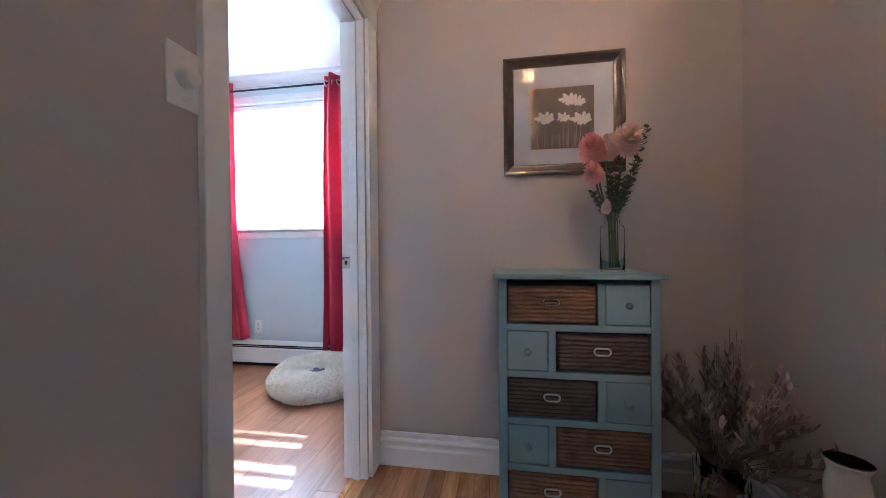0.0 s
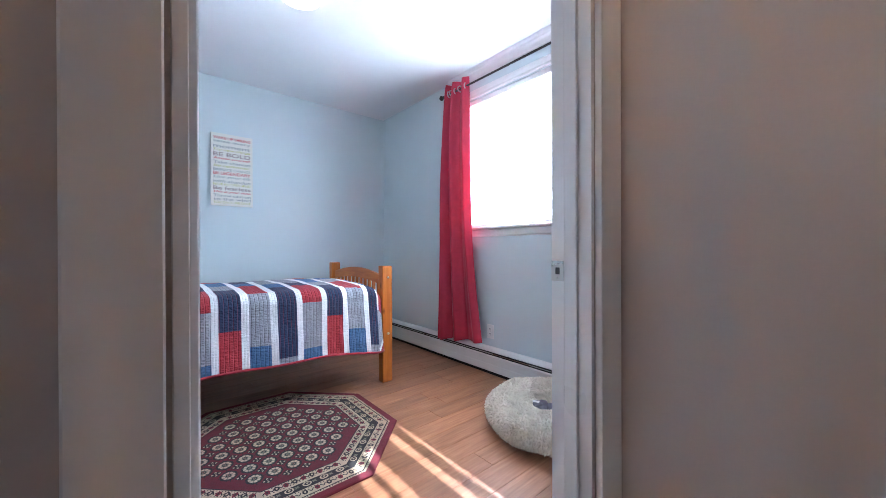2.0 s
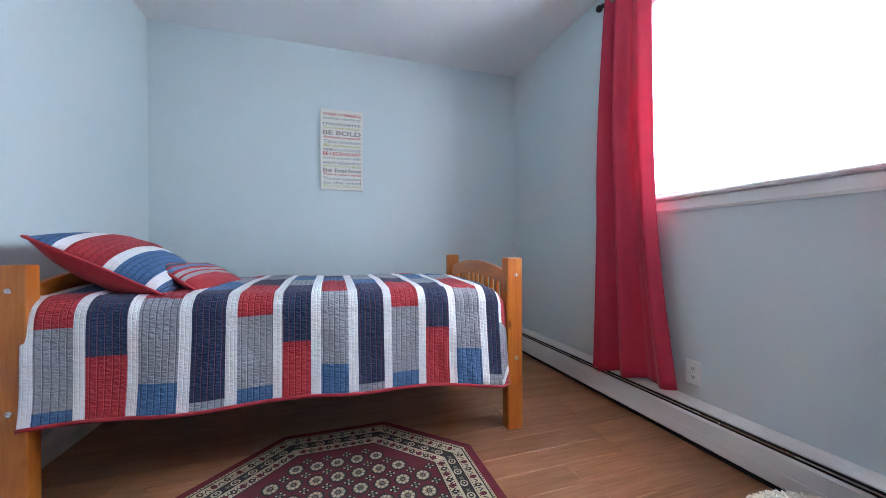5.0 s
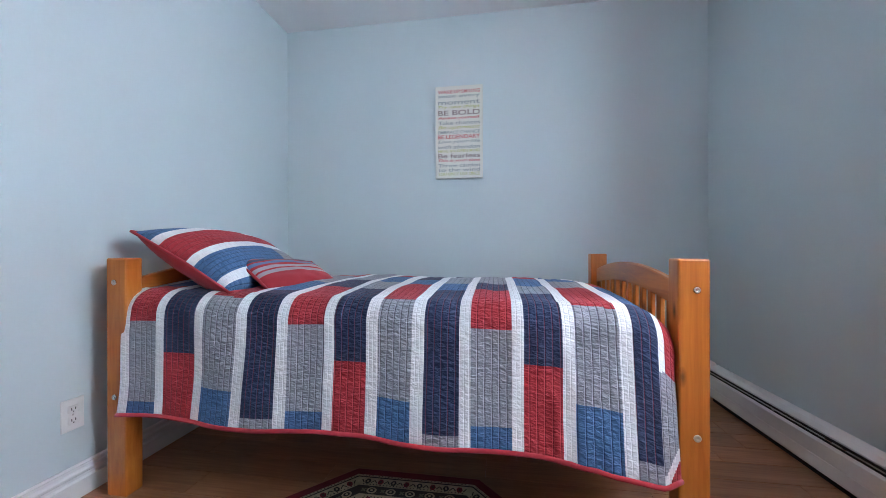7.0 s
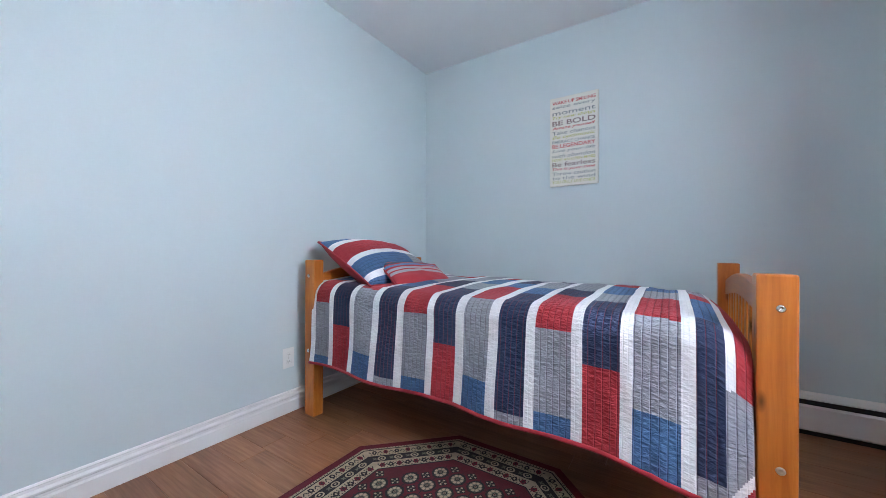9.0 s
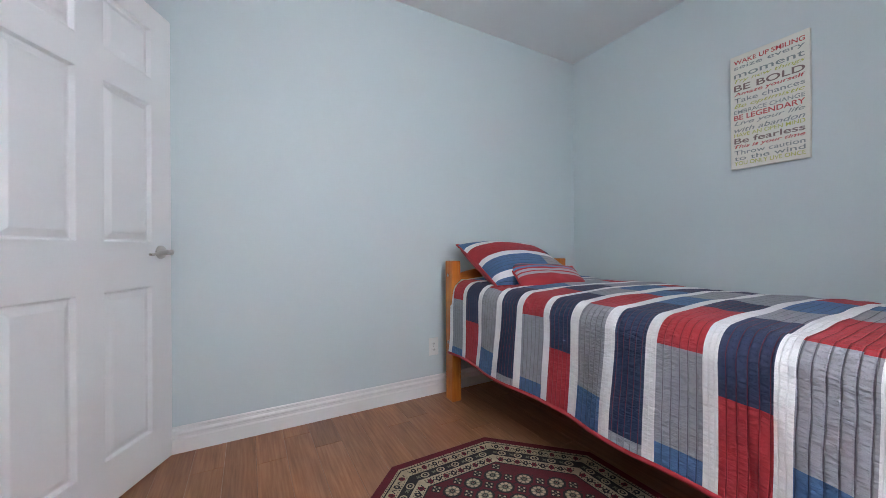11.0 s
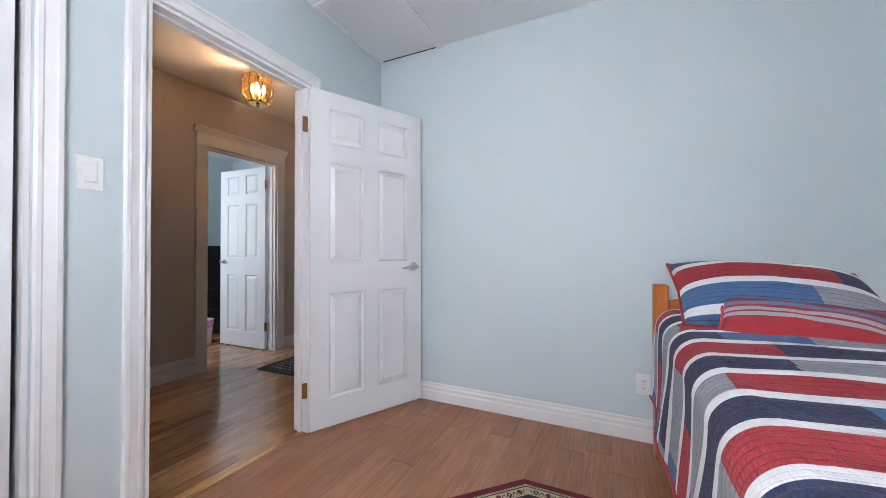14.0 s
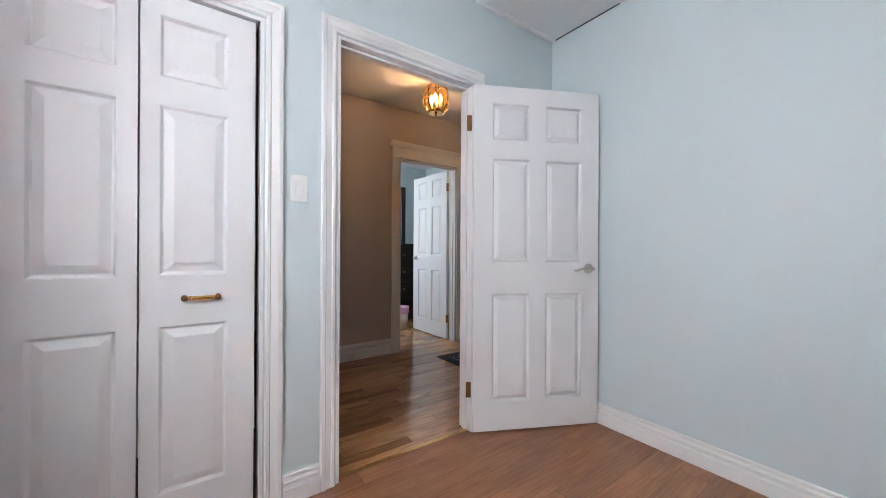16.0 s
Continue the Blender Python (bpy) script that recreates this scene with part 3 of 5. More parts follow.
for x0, s in ((WIN_A - 0.005, -1), (WIN_B + 0.005, 1)):
    part("casing", sweep(CAS, (x0, 0, WIN_LO), (x0, 0, WIN_HI + 0.006), (0, -1, 0), (s, 0, 0), 0, 1), TRIM, win)
part("casing", sweep(CAS, (WIN_A - 0.005, 0, WIN_HI + 0.006), (WIN_B + 0.005, 0, WIN_HI + 0.006), (0, -1, 0), (0, 0, 1), -1, 1), TRIM, win)
# blind: cloth bands on a head rail, with narrow slits towards the bottom, and a bottom rail
blind = thing("window_blind", "white fabric blind, drawn and lit from behind", "blind", pose(0, NORTH + 0.028, 0))
part("head_rail", box(WIN_A + 0.006, WIN_B - 0.006, -0.02, 0.02, WIN_HI - 0.045, WIN_HI - 0.002, 0.004), PLASTIC, blind)
SLITS = ((1.255, 1.300), (1.372, 1.425), (1.590, 1.652), (1.702, 1.760))
edges = [1.228] + [v for s in SLITS for v in s] + [WIN_HI - 0.045]
for z0, z1 in zip(edges[0::2], edges[1::2]):
    bm = bmesh.new()
    n = max(1, int((z1 - z0) / 0.03))
    lo = [bm.verts.new((WIN_A + 0.012, 0, z0)), bm.verts.new((WIN_B - 0.012, 0, z0))]
    for k in range(1, n + 1):
        z = z0 + (z1 - z0) * k / n
        y = 0.004 * (k % 2)
        hi = [bm.verts.new((WIN_A + 0.012, y, z)), bm.verts.new((WIN_B - 0.012, y, z))]
        bm.faces.new((lo[0], lo[1], hi[1], hi[0]))
        lo = hi
    part("slat", bm, BLIND, blind)
for x in (WIN_A + 0.12, WIN_B - 0.12):
    part("cord", tube([(x, -0.006, 1.215), (x, -0.006, WIN_HI - 0.045)], 0.0012, 5), PLASTIC, blind)
part("bottom_rail", box(WIN_A + 0.010, WIN_B - 0.010, -0.010, 0.012, 1.206, 1.228, 0.004), PLASTIC, blind)
for k in range(16):
    part("chain_bead", lathe([(0.0, -0.003), (0.0026, -0.0015), (0.0026, 0.0015), (0.0, 0.003)], 8, pose(-0.846, -0.046, 1.058 + 0.0085 * k)), PLASTIC, blind)
part("chain", tube([(-0.846, -0.046, 1.05), (-0.846, -0.046, 1.60), (WIN_B - 0.03, -0.030, WIN_HI - 0.02)], 0.0012, 5), PLASTIC, blind)
part("cleat", box(-0.853, -0.838, -0.056, -0.0285, 0.990, 1.058, 0.004, 2), PLASTIC, blind, "white chain holder on the wall")
# crown over the window
CROWN = [(0, 0), (0.008, 0), (0.012, 0.010), (0.030, 0.026), (0.040, 0.042), (0.052, 0.048), (0.062, 0.066), (0.062, 0.075), (0, 0.075)]
structure(obj_of("trim", sweep(CROWN, (-2.36, NORTH, TOP - 0.075), (EAST, NORTH, TOP - 0.075), (0, -1, 0)), TRIM), "white crown moulding over the window", "trim")

# ---- curtains ----
ROD_Y, ROD_Z = NORTH - 0.095, 2.390


def curtain(label, xt0, xt1, xb0, xb1, zb, folds, seed, amp=0.030, lift=0.0, flare=1.0, gather=1.0):
    rng = random.Random(seed)
    ph = [rng.uniform(0, 6.28) for _ in range(6)]
    c = thing("curtain", label, "curtain", pose(0, ROD_Y, 0), "curtains on one rod")
    nu, nv = 150, 60
    zt = ROD_Z + 0.075
    bm = bmesh.new()
    uvl = bm.loops.layers.uv.new("UVMap")
    grid = []
    for j in range(nv + 1):
        v = j / nv
        row = []
        for i in range(nu + 1):
            u = i / nu
            z = zt + (zb + lift * u - zt) * v
            wl, wr = v ** 0.55, v ** flare
            left, right = xt0 + (xb0 - xt0) * wl, xt1 + (xb1 - xt1) * wr
            x = left + (right - left) * u
            a = 2 * math.pi * folds * u ** gather + 0.5 * math.sin(3.1 * v + ph[0]) + 0.35 * math.sin(6 * u + ph[1]) * v
            y = amp * (1.0 + 0.35 * v) * (1 - 0.45 * u * (gather < 1)) * math.sin(a) + 0.010 * v * math.sin(2.3 * a + ph[2]) + 0.016 * math.sin(4 * v + ph[3]) * v
            x += 0.010 * v * math.cos(a + ph[4]) + 0.004 * math.sin(9 * v + 5 * u + ph[5])
            if j == nv:
                z += 0.006 * math.sin(a)
            row.append(bm.verts.new((x, y, z)))
        grid.append(row)
    for j in range(nv):
        for i in range(nu):
            f = bm.faces.new((grid[j][i], grid[j + 1][i], grid[j + 1][i + 1], grid[j][i + 1]))
            f.smooth = True
            for lp, (a, b) in zip(f.loops, ((i, j), (i, j + 1), (i + 1, j + 1), (i + 1, j))):
                lp[uvl].uv = (a / nu * 1.3, b / nv * 2.2)
    cl = part("cloth", bm, CURTAIN, c)
    sol = cl.modifiers.new("thickness", 'SOLIDIFY')
    sol.thickness = 0.0016
    for k in range(folds * 2):
        u = ((k + 0.5) / (folds * 2)) ** (1 / gather)
        x = xt0 + (xt1 - xt0) * u
        ring = bmesh.new()
        pts = [(0.024 * math.cos(2 * math.pi * q / 20), 0.024 * math.sin(2 * math.pi * q / 20), 0) for q in range(21)]
        add_tube(ring, [pose(x, 0, ROD_Z, 90, 0, 90 + (14 if k % 2 else -14)) @ Vector(p) for p in pts], 0.0055, 8)
        part("grommet", ring, STEEL, c, "nickel eyelet ring", True)
    return c


curtain("red woven curtain hanging from eyelets, gathered", -2.335, -2.055, -2.465, -1.915, 0.185, 3, 3, 0.036, 0.07, 2.6, 0.6)
curtain("red woven curtain hanging behind the pet bed, sunlit", -1.215, -0.885, -1.240, -0.855, 0.10, 3, 8, 0.036)
rod = thing("curtain_rod", "thin black iron curtain rod with ball ends", "curtain rod", pose(0, ROD_Y, ROD_Z))
part("bar", tube([(-2.375, 0, 0), (-0.80, 0, 0)], 0.008, 12), IRON, rod)
for s, x in ((-1, -2.375), (1, -0.80)):
    part("finial", lathe([(0.008, 0), (0.012, 0.004), (0.012, 0.010), (0.007, 0.014), (0.018, 0.024), (0.022, 0.036), (0.016, 0.050), (0.006, 0.056), (0, 0.058)], 16, pose(x, 0, 0, 0, 90 * s)), IRON, rod, smooth=True)
for x in (-2.35, -0.83):
    bm = tube([(x, 0, -0.010), (x, 0.05, -0.016), (x, 0.093, -0.016)], 0.006, 8)
    add_box(bm, x - 0.012, x + 0.012, 0.090, 0.095, -0.045, 0.015, 0.001)
    part("bracket", bm, IRON, rod)

# ---- baseboard heater ----
HEAT = [(0, 0.028), (0.050, 0.028), (0.058, 0.036), (0.060, 0.150), (0.052, 0.160), (0.040, 0.160), (0.040, 0.184), (0.052, 0.186), (0.052, 0.192), (0.030, 0.206), (0, 0.214)]
heater = thing("baseboard_heater", "cream enamelled baseboard heater with a dark slot", "heater", pose(0, 0, 0))
part("cover", sweep(HEAT, (WEST + 0.10, NORTH, 0), (EAST - 0.002, NORTH, 0), (0, -1, 0)), HEATER, heater)
part("slot", box(WEST + 0.11, EAST - 0.003, NORTH - 0.0535, NORTH - 0.041, 0.161, 0.184), BLACK, heater, "dark louvre slot")
part("damper", box(WEST + 0.11, EAST - 0.004, NORTH - 0.0555, NORTH - 0.0530, 0.171, 0.176), STEEL, heater, "grey damper edge")
for x in (-3.0, -1.75):
    part("clip", lathe([(0.006, 0), (0.005, 0.003), (0, 0.004)], 10, pose(x, NORTH - 0.056, 0.172, 90)), STEEL, heater)
part("seam", box(WEST + 0.11, EAST - 0.004, NORTH - 0.0612, NORTH - 0.0590, 0.086, 0.0885), HEATER, heater)
# black block under the cover, shade put in as colour
part("kick", box(WEST + 0.11, EAST - 0.003, NORTH - 0.035, NORTH, 0.0, 0.028), BLACK, heater, "black fill painting the shade under the heater")
heater2 = thing("baseboard_heater", "cream enamelled baseboard heater behind the bed", "heater", pose(0, 0, 0))
part("cover", sweep(HEAT, (WEST, 3.25, 0), (WEST, NORTH - 0.10, 0), (1, 0, 0)), HEATER, heater2)
part("slot", box(WEST + 0.041, WEST + 0.0535, 3.26, NORTH - 0.11, 0.161, 0.184), BLACK, heater2, "dark louvre slot")
# same black block, painted shade below the second cover
part("kick", box(WEST, WEST + 0.035, 3.26, NORTH - 0.11, 0, 0.028), BLACK, heater2, "black fill painting the shade under the heater")
bm = bmesh.new()
lo = [(WEST, NORTH), (WEST, NORTH - 0.112), (WEST + 0.068, NORTH - 0.112), (WEST + 0.112, NORTH - 0.068), (WEST + 0.112, NORTH)]
vs0 = [bm.verts.new((x, y, 0.022)) for x, y in lo]
vs1 = [bm.verts.new((x, y, 0.196)) for x, y in lo]
vs2 = [bm.verts.new((WEST + (x - WEST) * 0.6, NORTH + (y - NORTH) * 0.6, 0.219)) for x, y in lo]
for a, b in ((vs0, vs1), (vs1, vs2)):
    for i in range(5):
        bm.faces.new((a[i], a[(i + 1) % 5], b[(i + 1) % 5], b[i]))
bm.faces.new(vs2)
bm.faces.new(vs0[::-1])
bmesh.ops.recalc_face_normals(bm, faces=bm.faces)
part("corner_cap", bm, HEATER, heater, "enamelled corner cover")

# ---- bed ----
BX0, BX1, BY0, BY1 = -3.290, -2.277, 2.140, 4.190
bed = thing("bed", "honey pine single bed frame with slatted ends", "bed", pose(0, 0, 0))


def bed_end(y0, y1, arched):
    hs = []
    for x0, x1 in ((BX0, BX0 + 0.065), (BX1 - 0.065, BX1)):
        post = part("post", box(x0, x1, y0, y1, 0.0, 0.888, 0.006, 2), PINE, bed)
        hs.append(post)
    ym = (y0 + y1) / 2
    n = 24
    xa, xb = BX0 + 0.064, BX1 - 0.064
    bm = bmesh.new()
    rings = []
    for i in range(n + 1):
        u = i / n
        x = xa + (xb - xa) * u
        rise = 0.055 * math.sin(math.pi * u) ** 0.9
        zt, zl = 0.805 + rise, 0.735 + rise * 0.75
        rings.append([bm.verts.new(p) for p in ((x, ym - 0.013, zl), (x, ym + 0.013, zl), (x, ym + 0.013, zt - 0.004), (x, ym + 0.009, zt), (x, ym - 0.009, zt), (x, ym - 0.013, zt - 0.004))])
    for a, b in zip(rings, rings[1:]):
        for i in range(6):
            bm.faces.new((a[i], a[(i + 1) % 6], b[(i + 1) % 6], b[i]))
    bm.faces.new(rings[0])
    bm.faces.new(rings[-1][::-1])
    bmesh.ops.recalc_face_normals(bm, faces=bm.faces)
    part("top_rail", bm, PINE_X, bed, "arched pine rail")
    part("bottom_rail", box(xa, xb, ym - 0.013, ym + 0.013, 0.30, 0.38, 0.003), PINE_X, bed)
    for k in range(11):
        u = (k + 1) / 12
        x = xa + (xb - xa) * u
        part("slat", box(x - 0.016, x + 0.016, ym - 0.008, ym + 0.008, 0.375, 0.742 + 0.04 * math.sin(math.pi * u), 0.003), PINE, bed)


bed_end(BY0, BY0 + 0.085, True)
bed_end(BY1 - 0.085, BY1, True)
for x0, x1 in ((BX0 + 0.015, BX0 + 0.042), (BX1 - 0.042, BX1 - 0.015)):
    part("side_rail", box(x0, x1, BY0 + 0.077, BY1 - 0.077, 0.33, 0.45, 0.003), wood("pine_side_rail", (0.40, 0.105, 0.013), (0.53, 0.16, 0.021), (0.63, 0.22, 0.036), 1, 0.3, 0.9, 0.1, coat=0.35) if x0 < -3 else bpy.data.materials["pine_side_rail"], bed)
for y in (BY0 + 0.036, BY1 - 0.036):
    for z in (0.798, 0.370):
        part("bolt", lathe([(0.0105, 0), (0.0105, 0.002), (0.008, 0.004), (0.005, 0.004), (0.004, 0.0025), (0, 0.0025)], 16, pose(BX1, y, z, 0, 90)), STEEL, bed, "zinc bolt head")
part("slat_base", box(BX0 + 0.042, BX1 - 0.042, BY0 + 0.08, BY1 - 0.08, 0.375, 0.395), PINE_X, bed)
mat_ob = tagged(obj_of("mattress", box(BX0 + 0.02, BX1 - 0.03, BY0 + 0.085, BY1 - 0.085, 0.396, 0.670, 0.05, 4), MATTRESS), "single mattress under the quilt", "mattress")

# quilt: strips across the bed, each of several patches, with narrow white strips between
STRIPS = [  # patches from the front hem upwards and over the bed: colour and length
    [("blue", 0.050), ("grey", 0.290), ("red", 0.21), ("blue", 0.22), ("grey", 0.3), ("navy", 0.5)],
    [("red", 0.230), ("navy", 0.33), ("grey", 0.26), ("red", 0.3), ("blue", 0.5)],
    [("blue", 0.120), ("grey", 0.330), ("red", 0.20), ("blue", 0.25), ("grey", 0.5)],
    [("grey", 0.042), ("navy", 0.520), ("blue", 0.22), ("grey", 0.35), ("red", 0.4)],
    [("blue", 0.065), ("grey", 0.285), ("red", 0.30), ("navy", 0.25), ("grey", 0.4)],
    [("red", 0.232), ("navy", 0.40), ("grey", 0.22), ("blue", 0.3), ("red", 0.4)],
    [("blue", 0.130), ("grey", 0.335), ("red", 0.32), ("blue", 0.2), ("navy", 0.4)],
    [("grey", 0.040), ("navy", 0.60), ("blue", 0.20), ("grey", 0.3), ("navy", 0.3)],
    [("blue", 0.075), ("grey", 0.285), ("red", 0.30), ("navy", 0.2), ("grey", 0.35)],
    [("red", 0.268), ("navy", 0.35), ("grey", 0.20), ("blue", 0.3), ("red", 0.3)],
    [("blue", 0.175), ("grey", 0.300), ("red", 0.34), ("grey", 0.2), ("blue", 0.3)],
    [("grey", 0.055), ("navy", 0.48), ("blue", 0.35), ("red", 0.2), ("grey", 0.3)],
]
# middle of each white strip along the bed, from the head to the foot
WHITES = (2.222, 2.370, 2.530, 2.700, 2.860, 3.030, 3.180, 3.335, 3.487, 3.645, 3.795, 3.953)
GAP = 0.037
QY0, QY1, FOOT_FOLD = 2.205, BY1 - 0.088, 4.036
QMATS = ["navy", "red", "grey", "blue", "white"]


def patch_at(y, s):
    """Colour index of the quilt at y along the bed and s metres up from the front hem."""
    for i, c in enumerate(WHITES):
        if y < c - GAP / 2:
            break
        if y < c + GAP / 2:
            return 4
    else:
        i = len(WHITES)
    edge = FOOT_FOLD
    if y > edge:
        lean = s - 1.3 * (y - FOOT_FOLD)
        if s > 0.33:
            return 4 if y < edge + 0.026 else QMATS.index("red")
        return QMATS.index("red") if lean < -0.02 else 4 if lean < 0.025 else QMATS.index("grey")
    for col, ln in STRIPS[max(0, i - 1)]:
        if s < ln:
            break
        s -= ln
    return QMATS.index(col)


def quilt_mesh():
    bm = bmesh.new()
    uvl = bm.loops.layers.uv.new("UVMap")
    ny, ns = 320, 170
    XB, ZT = BX0 + 0.03, 0.752
    R = 0.085
    rows = []
    nz = noise
    for j in range(ny + 1):
        y = QY0 + (QY1 - QY0) * j / ny
        t = j / ny
        row = []
        XF = BX1 - 0.012 + 0.045 * t - 0.75 * max(0.0, y - FOOT_FOLD)
        flat = XF - XB - 0.04
        hem = 0.314 + 0.004 * math.sin(17 * t) - 0.055 * max(0.0, (t - 0.66) / 0.34) ** 1.3
        top = ZT + 0.018 * (1 - t) - 0.008 * math.sin(math.pi * t)
        side = top - R - hem
        full = side + R * math.pi / 2 + flat - R
        for i in range(ns + 1):
            s = full * i / ns
            crease = 0.006 * nz.noise((y * 26, s * 7, 5.0)) * math.exp(-((t - 0.85) / 0.10) ** 2)
            wob = crease + 0.012 * nz.noise((y * 3.2, s * 2.2, 3.0)) + 0.005 * nz.noise((y * 9, s * 5, 7.0))
            if s < side:
                z = hem + s
                flare = 0.030 * (1 - s / side) ** 1.5
                x = XF + flare + wob * 1.2 + 0.012 * math.sin(9.5 * y + 1.0) * (1 - s / side)
            elif s < side + R * math.pi / 2:
                a = (s - side) / R
                x = XF - R + R * math.cos(a) + wob
                z = top - R + R * math.sin(a) + wob * 0.4
            else:
                q = s - side - R * math.pi / 2
                x = XF - R - q
                z = top + 0.016 * math.sin(math.pi * min(1, q / 0.9)) + wob * 0.8 + 0.006 * nz.noise((y * 16, q * 4, 1.0))
            end = min(1.0, (QY1 - y) / 0.15)
            z -= 0.075 * (1 - end) ** 2 * (1 if s > side else s / side)
            row.append((bm.verts.new((x, y, z)), y, s))
        rows.append(row)
    for j in range(ny):
        for i in range(ns):
            q = (rows[j][i], rows[j + 1][i], rows[j + 1][i + 1], rows[j][i + 1])
            f = bm.faces.new([c[0] for c in q])
            f.smooth = True
            f.material_index = patch_at(sum(c[1] for c in q) / 4, sum(c[2] for c in q) / 4)
            for lp, c in zip(f.loops, q):
                lp[uvl].uv = (c[1], c[2])
    hem_pts = [tuple(r[0][0].co) for r in rows]
    foot_pts = [tuple(c[0].co) for c in rows[-1][::4]]
    return bm, hem_pts, foot_pts


quilt = thing("quilt", "striped patchwork quilt in red, navy, grey, blue and white", "quilt", pose(0, 0, 0))
qbm, hem_pts, foot_pts = quilt_mesh()
qc = part("cover", qbm, [QUILT[k] for k in QMATS], quilt)
sol = qc.modifiers.new("thickness", 'SOLIDIFY')
sol.thickness, sol.offset = 0.010, -1
part("binding", tube(hem_pts[::4] + [hem_pts[-1]], 0.0075, 8), RED_TRIM, quilt, "red cloth binding", True)

# corner of the quilt hanging at the foot, folded round the post
def foot_drop():
    bm = bmesh.new()
    uvl = bm.loops.layers.uv.new("UVMap")
    n = 24
    rows = []
    for j in range(n + 1):
        v = j / n
        row = []
        for i in range(n + 1):
            u = i / n
            x = BX1 - 0.012 - u * 0.115 * (1 - 0.2 * v)
            y = QY1 + 0.001 + 0.012 * math.sin(3 * u + 2 * v) * u - 0.03 * (1 - v) ** 2
            z = 0.62 - 0.385 * v - 0.02 * math.sin(math.pi * u)
            row.append(bm.verts.new((x, min(y, BY1 - 0.080), z)))
        rows.append(row)
    for j in range(n):
        for i in range(n):
            f = bm.faces.new((rows[j][i], rows[j + 1][i], rows[j + 1][i + 1], rows[j][i + 1]))
            f.smooth = True
            v = j / n
            f.material_index = 1 if v < 0.2 or v > 0.85 else (4 if 0.75 < v else 2)
            for lp, (a, b) in zip(f.loops, ((i, j), (i, j + 1), (i + 1, j + 1), (i + 1, j))):
                lp[uvl].uv = (a / n * 0.15, b / n * 0.4)
    return bm


fd = part("corner", foot_drop(), [QUILT[k] for k in QMATS], quilt, "hanging quilt corner")
fs = fd.modifiers.new("thickness", 'SOLIDIFY')
fs.thickness = 0.008


def cushion(name, label, w, h, t, m, bands, back, piping=True, slack=0.0):
    """Stuffed cushion: x is its width, y its height; bands give colour by share of the height from the bottom."""
    c = thing(name, label, "pillow", m)
    bm = bmesh.new()
    uvl = bm.loops.layers.uv.new("UVMap")
    n = 48
    mats = []
    for _, mm in bands:
        for k in (mm if isinstance(mm, list) else [(1.0, mm)]):
            if k[1] not in mats:
                mats.append(k[1])
    if back not in mats:
        mats.append(back)
    for side in (1, -1):
        rows = []
        for j in range(n + 1):
            v = -1 + 2 * j / n
            row = []
            for i in range(n + 1):
                u = -1 + 2 * i / n
                bulge = (max(0, 1 - abs(u) ** 2.6) * max(0, 1 - abs(v) ** 2.6)) ** 0.55
                pinch = 1 - 0.055 * (1 - abs(u)) ** 0.7 * 1.0
                px = 1 - 0.05 * (1 - abs(v)) ** 0.7
                z = side * t / 2 * bulge + 0.006 * noise.noise((u * 3, v * 3, side * 2.0)) * bulge - slack * (u * u)
                row.append(bm.verts.new((u * w / 2 * px, v * h / 2 * pinch, z)))
            rows.append(row)
        for j in range(n):
            for i in range(n):
                q = (rows[j][i], rows[j][i + 1], rows[j + 1][i + 1], rows[j + 1][i])
                f = bm.faces.new(q if side > 0 else q[::-1])
                f.smooth = True
                if side < 0:
                    f.material_index = mats.index(back)
                else:
                    p = (j + 0.5) / n
                    for lim, mm in bands:
                        if p < lim:
                            if isinstance(mm, list):
                                for l2, m2 in mm:
                                    if (i + 0.5) / n < l2:
                                        mm = m2
                                        break
                            f.material_index = mats.index(mm)
                            break
                for lp in f.loops:
                    lp[uvl].uv = (lp.vert.co.y, lp.vert.co.x)
    bmesh.ops.remove_doubles(bm, verts=bm.verts, dist=1e-4)
    part("cover", bm, mats, c)
    if piping:
        pts = []
        for k in range(97):
            a = k / 96 * 4
            sgm, q = int(a) % 4, -1 + 2 * (a - int(a))
            u, v = ((q, -1), (1, q), (-q, 1), (-1, -q))[sgm] if k < 96 else (-1, -1)
            pinch, px = 1 - 0.055 * (1 - abs(u)) ** 0.7, 1 - 0.05 * (1 - abs(v)) ** 0.7
            pts.append((u * w / 2 * px, v * h / 2 * pinch, -slack * u * u))
        part("piping", tube(pts, 0.006, 8), RED_TRIM, c, "red piping", True)
    return c


Q = QUILT
PW, PB, PR, PG, PN = Q["white"], Q["blue"], Q["red"], Q["grey"], Q["navy"]
cushion("pillow", "patchwork pillow sham with red piping, leaning on the headboard", 0.70, 0.48, 0.23, pose(-2.690, 2.375, 0.856, 29, 3, 182),
        [(0.07, [(0.55, PB), (1, PG)]), (0.15, PW), (0.40, [(0.62, PB), (1, PG)]), (0.47, PW), (0.76, [(0.8, PR), (1, PN)]), (0.83, PW), (1.0, [(0.6, PB), (1, PG)])], RED_TRIM)
S_RED = cloth("cushion_red", (0.40, 0.026, 0.038), slub=0.4)
S_NAVY = cloth("cushion_navy", (0.05, 0.055, 0.10), slub=0.4)
S_GREY = cloth("cushion_grey", (0.40, 0.38, 0.40), slub=0.4)
S_BLUE = cloth("cushion_blue", (0.12, 0.20, 0.36), slub=0.4)
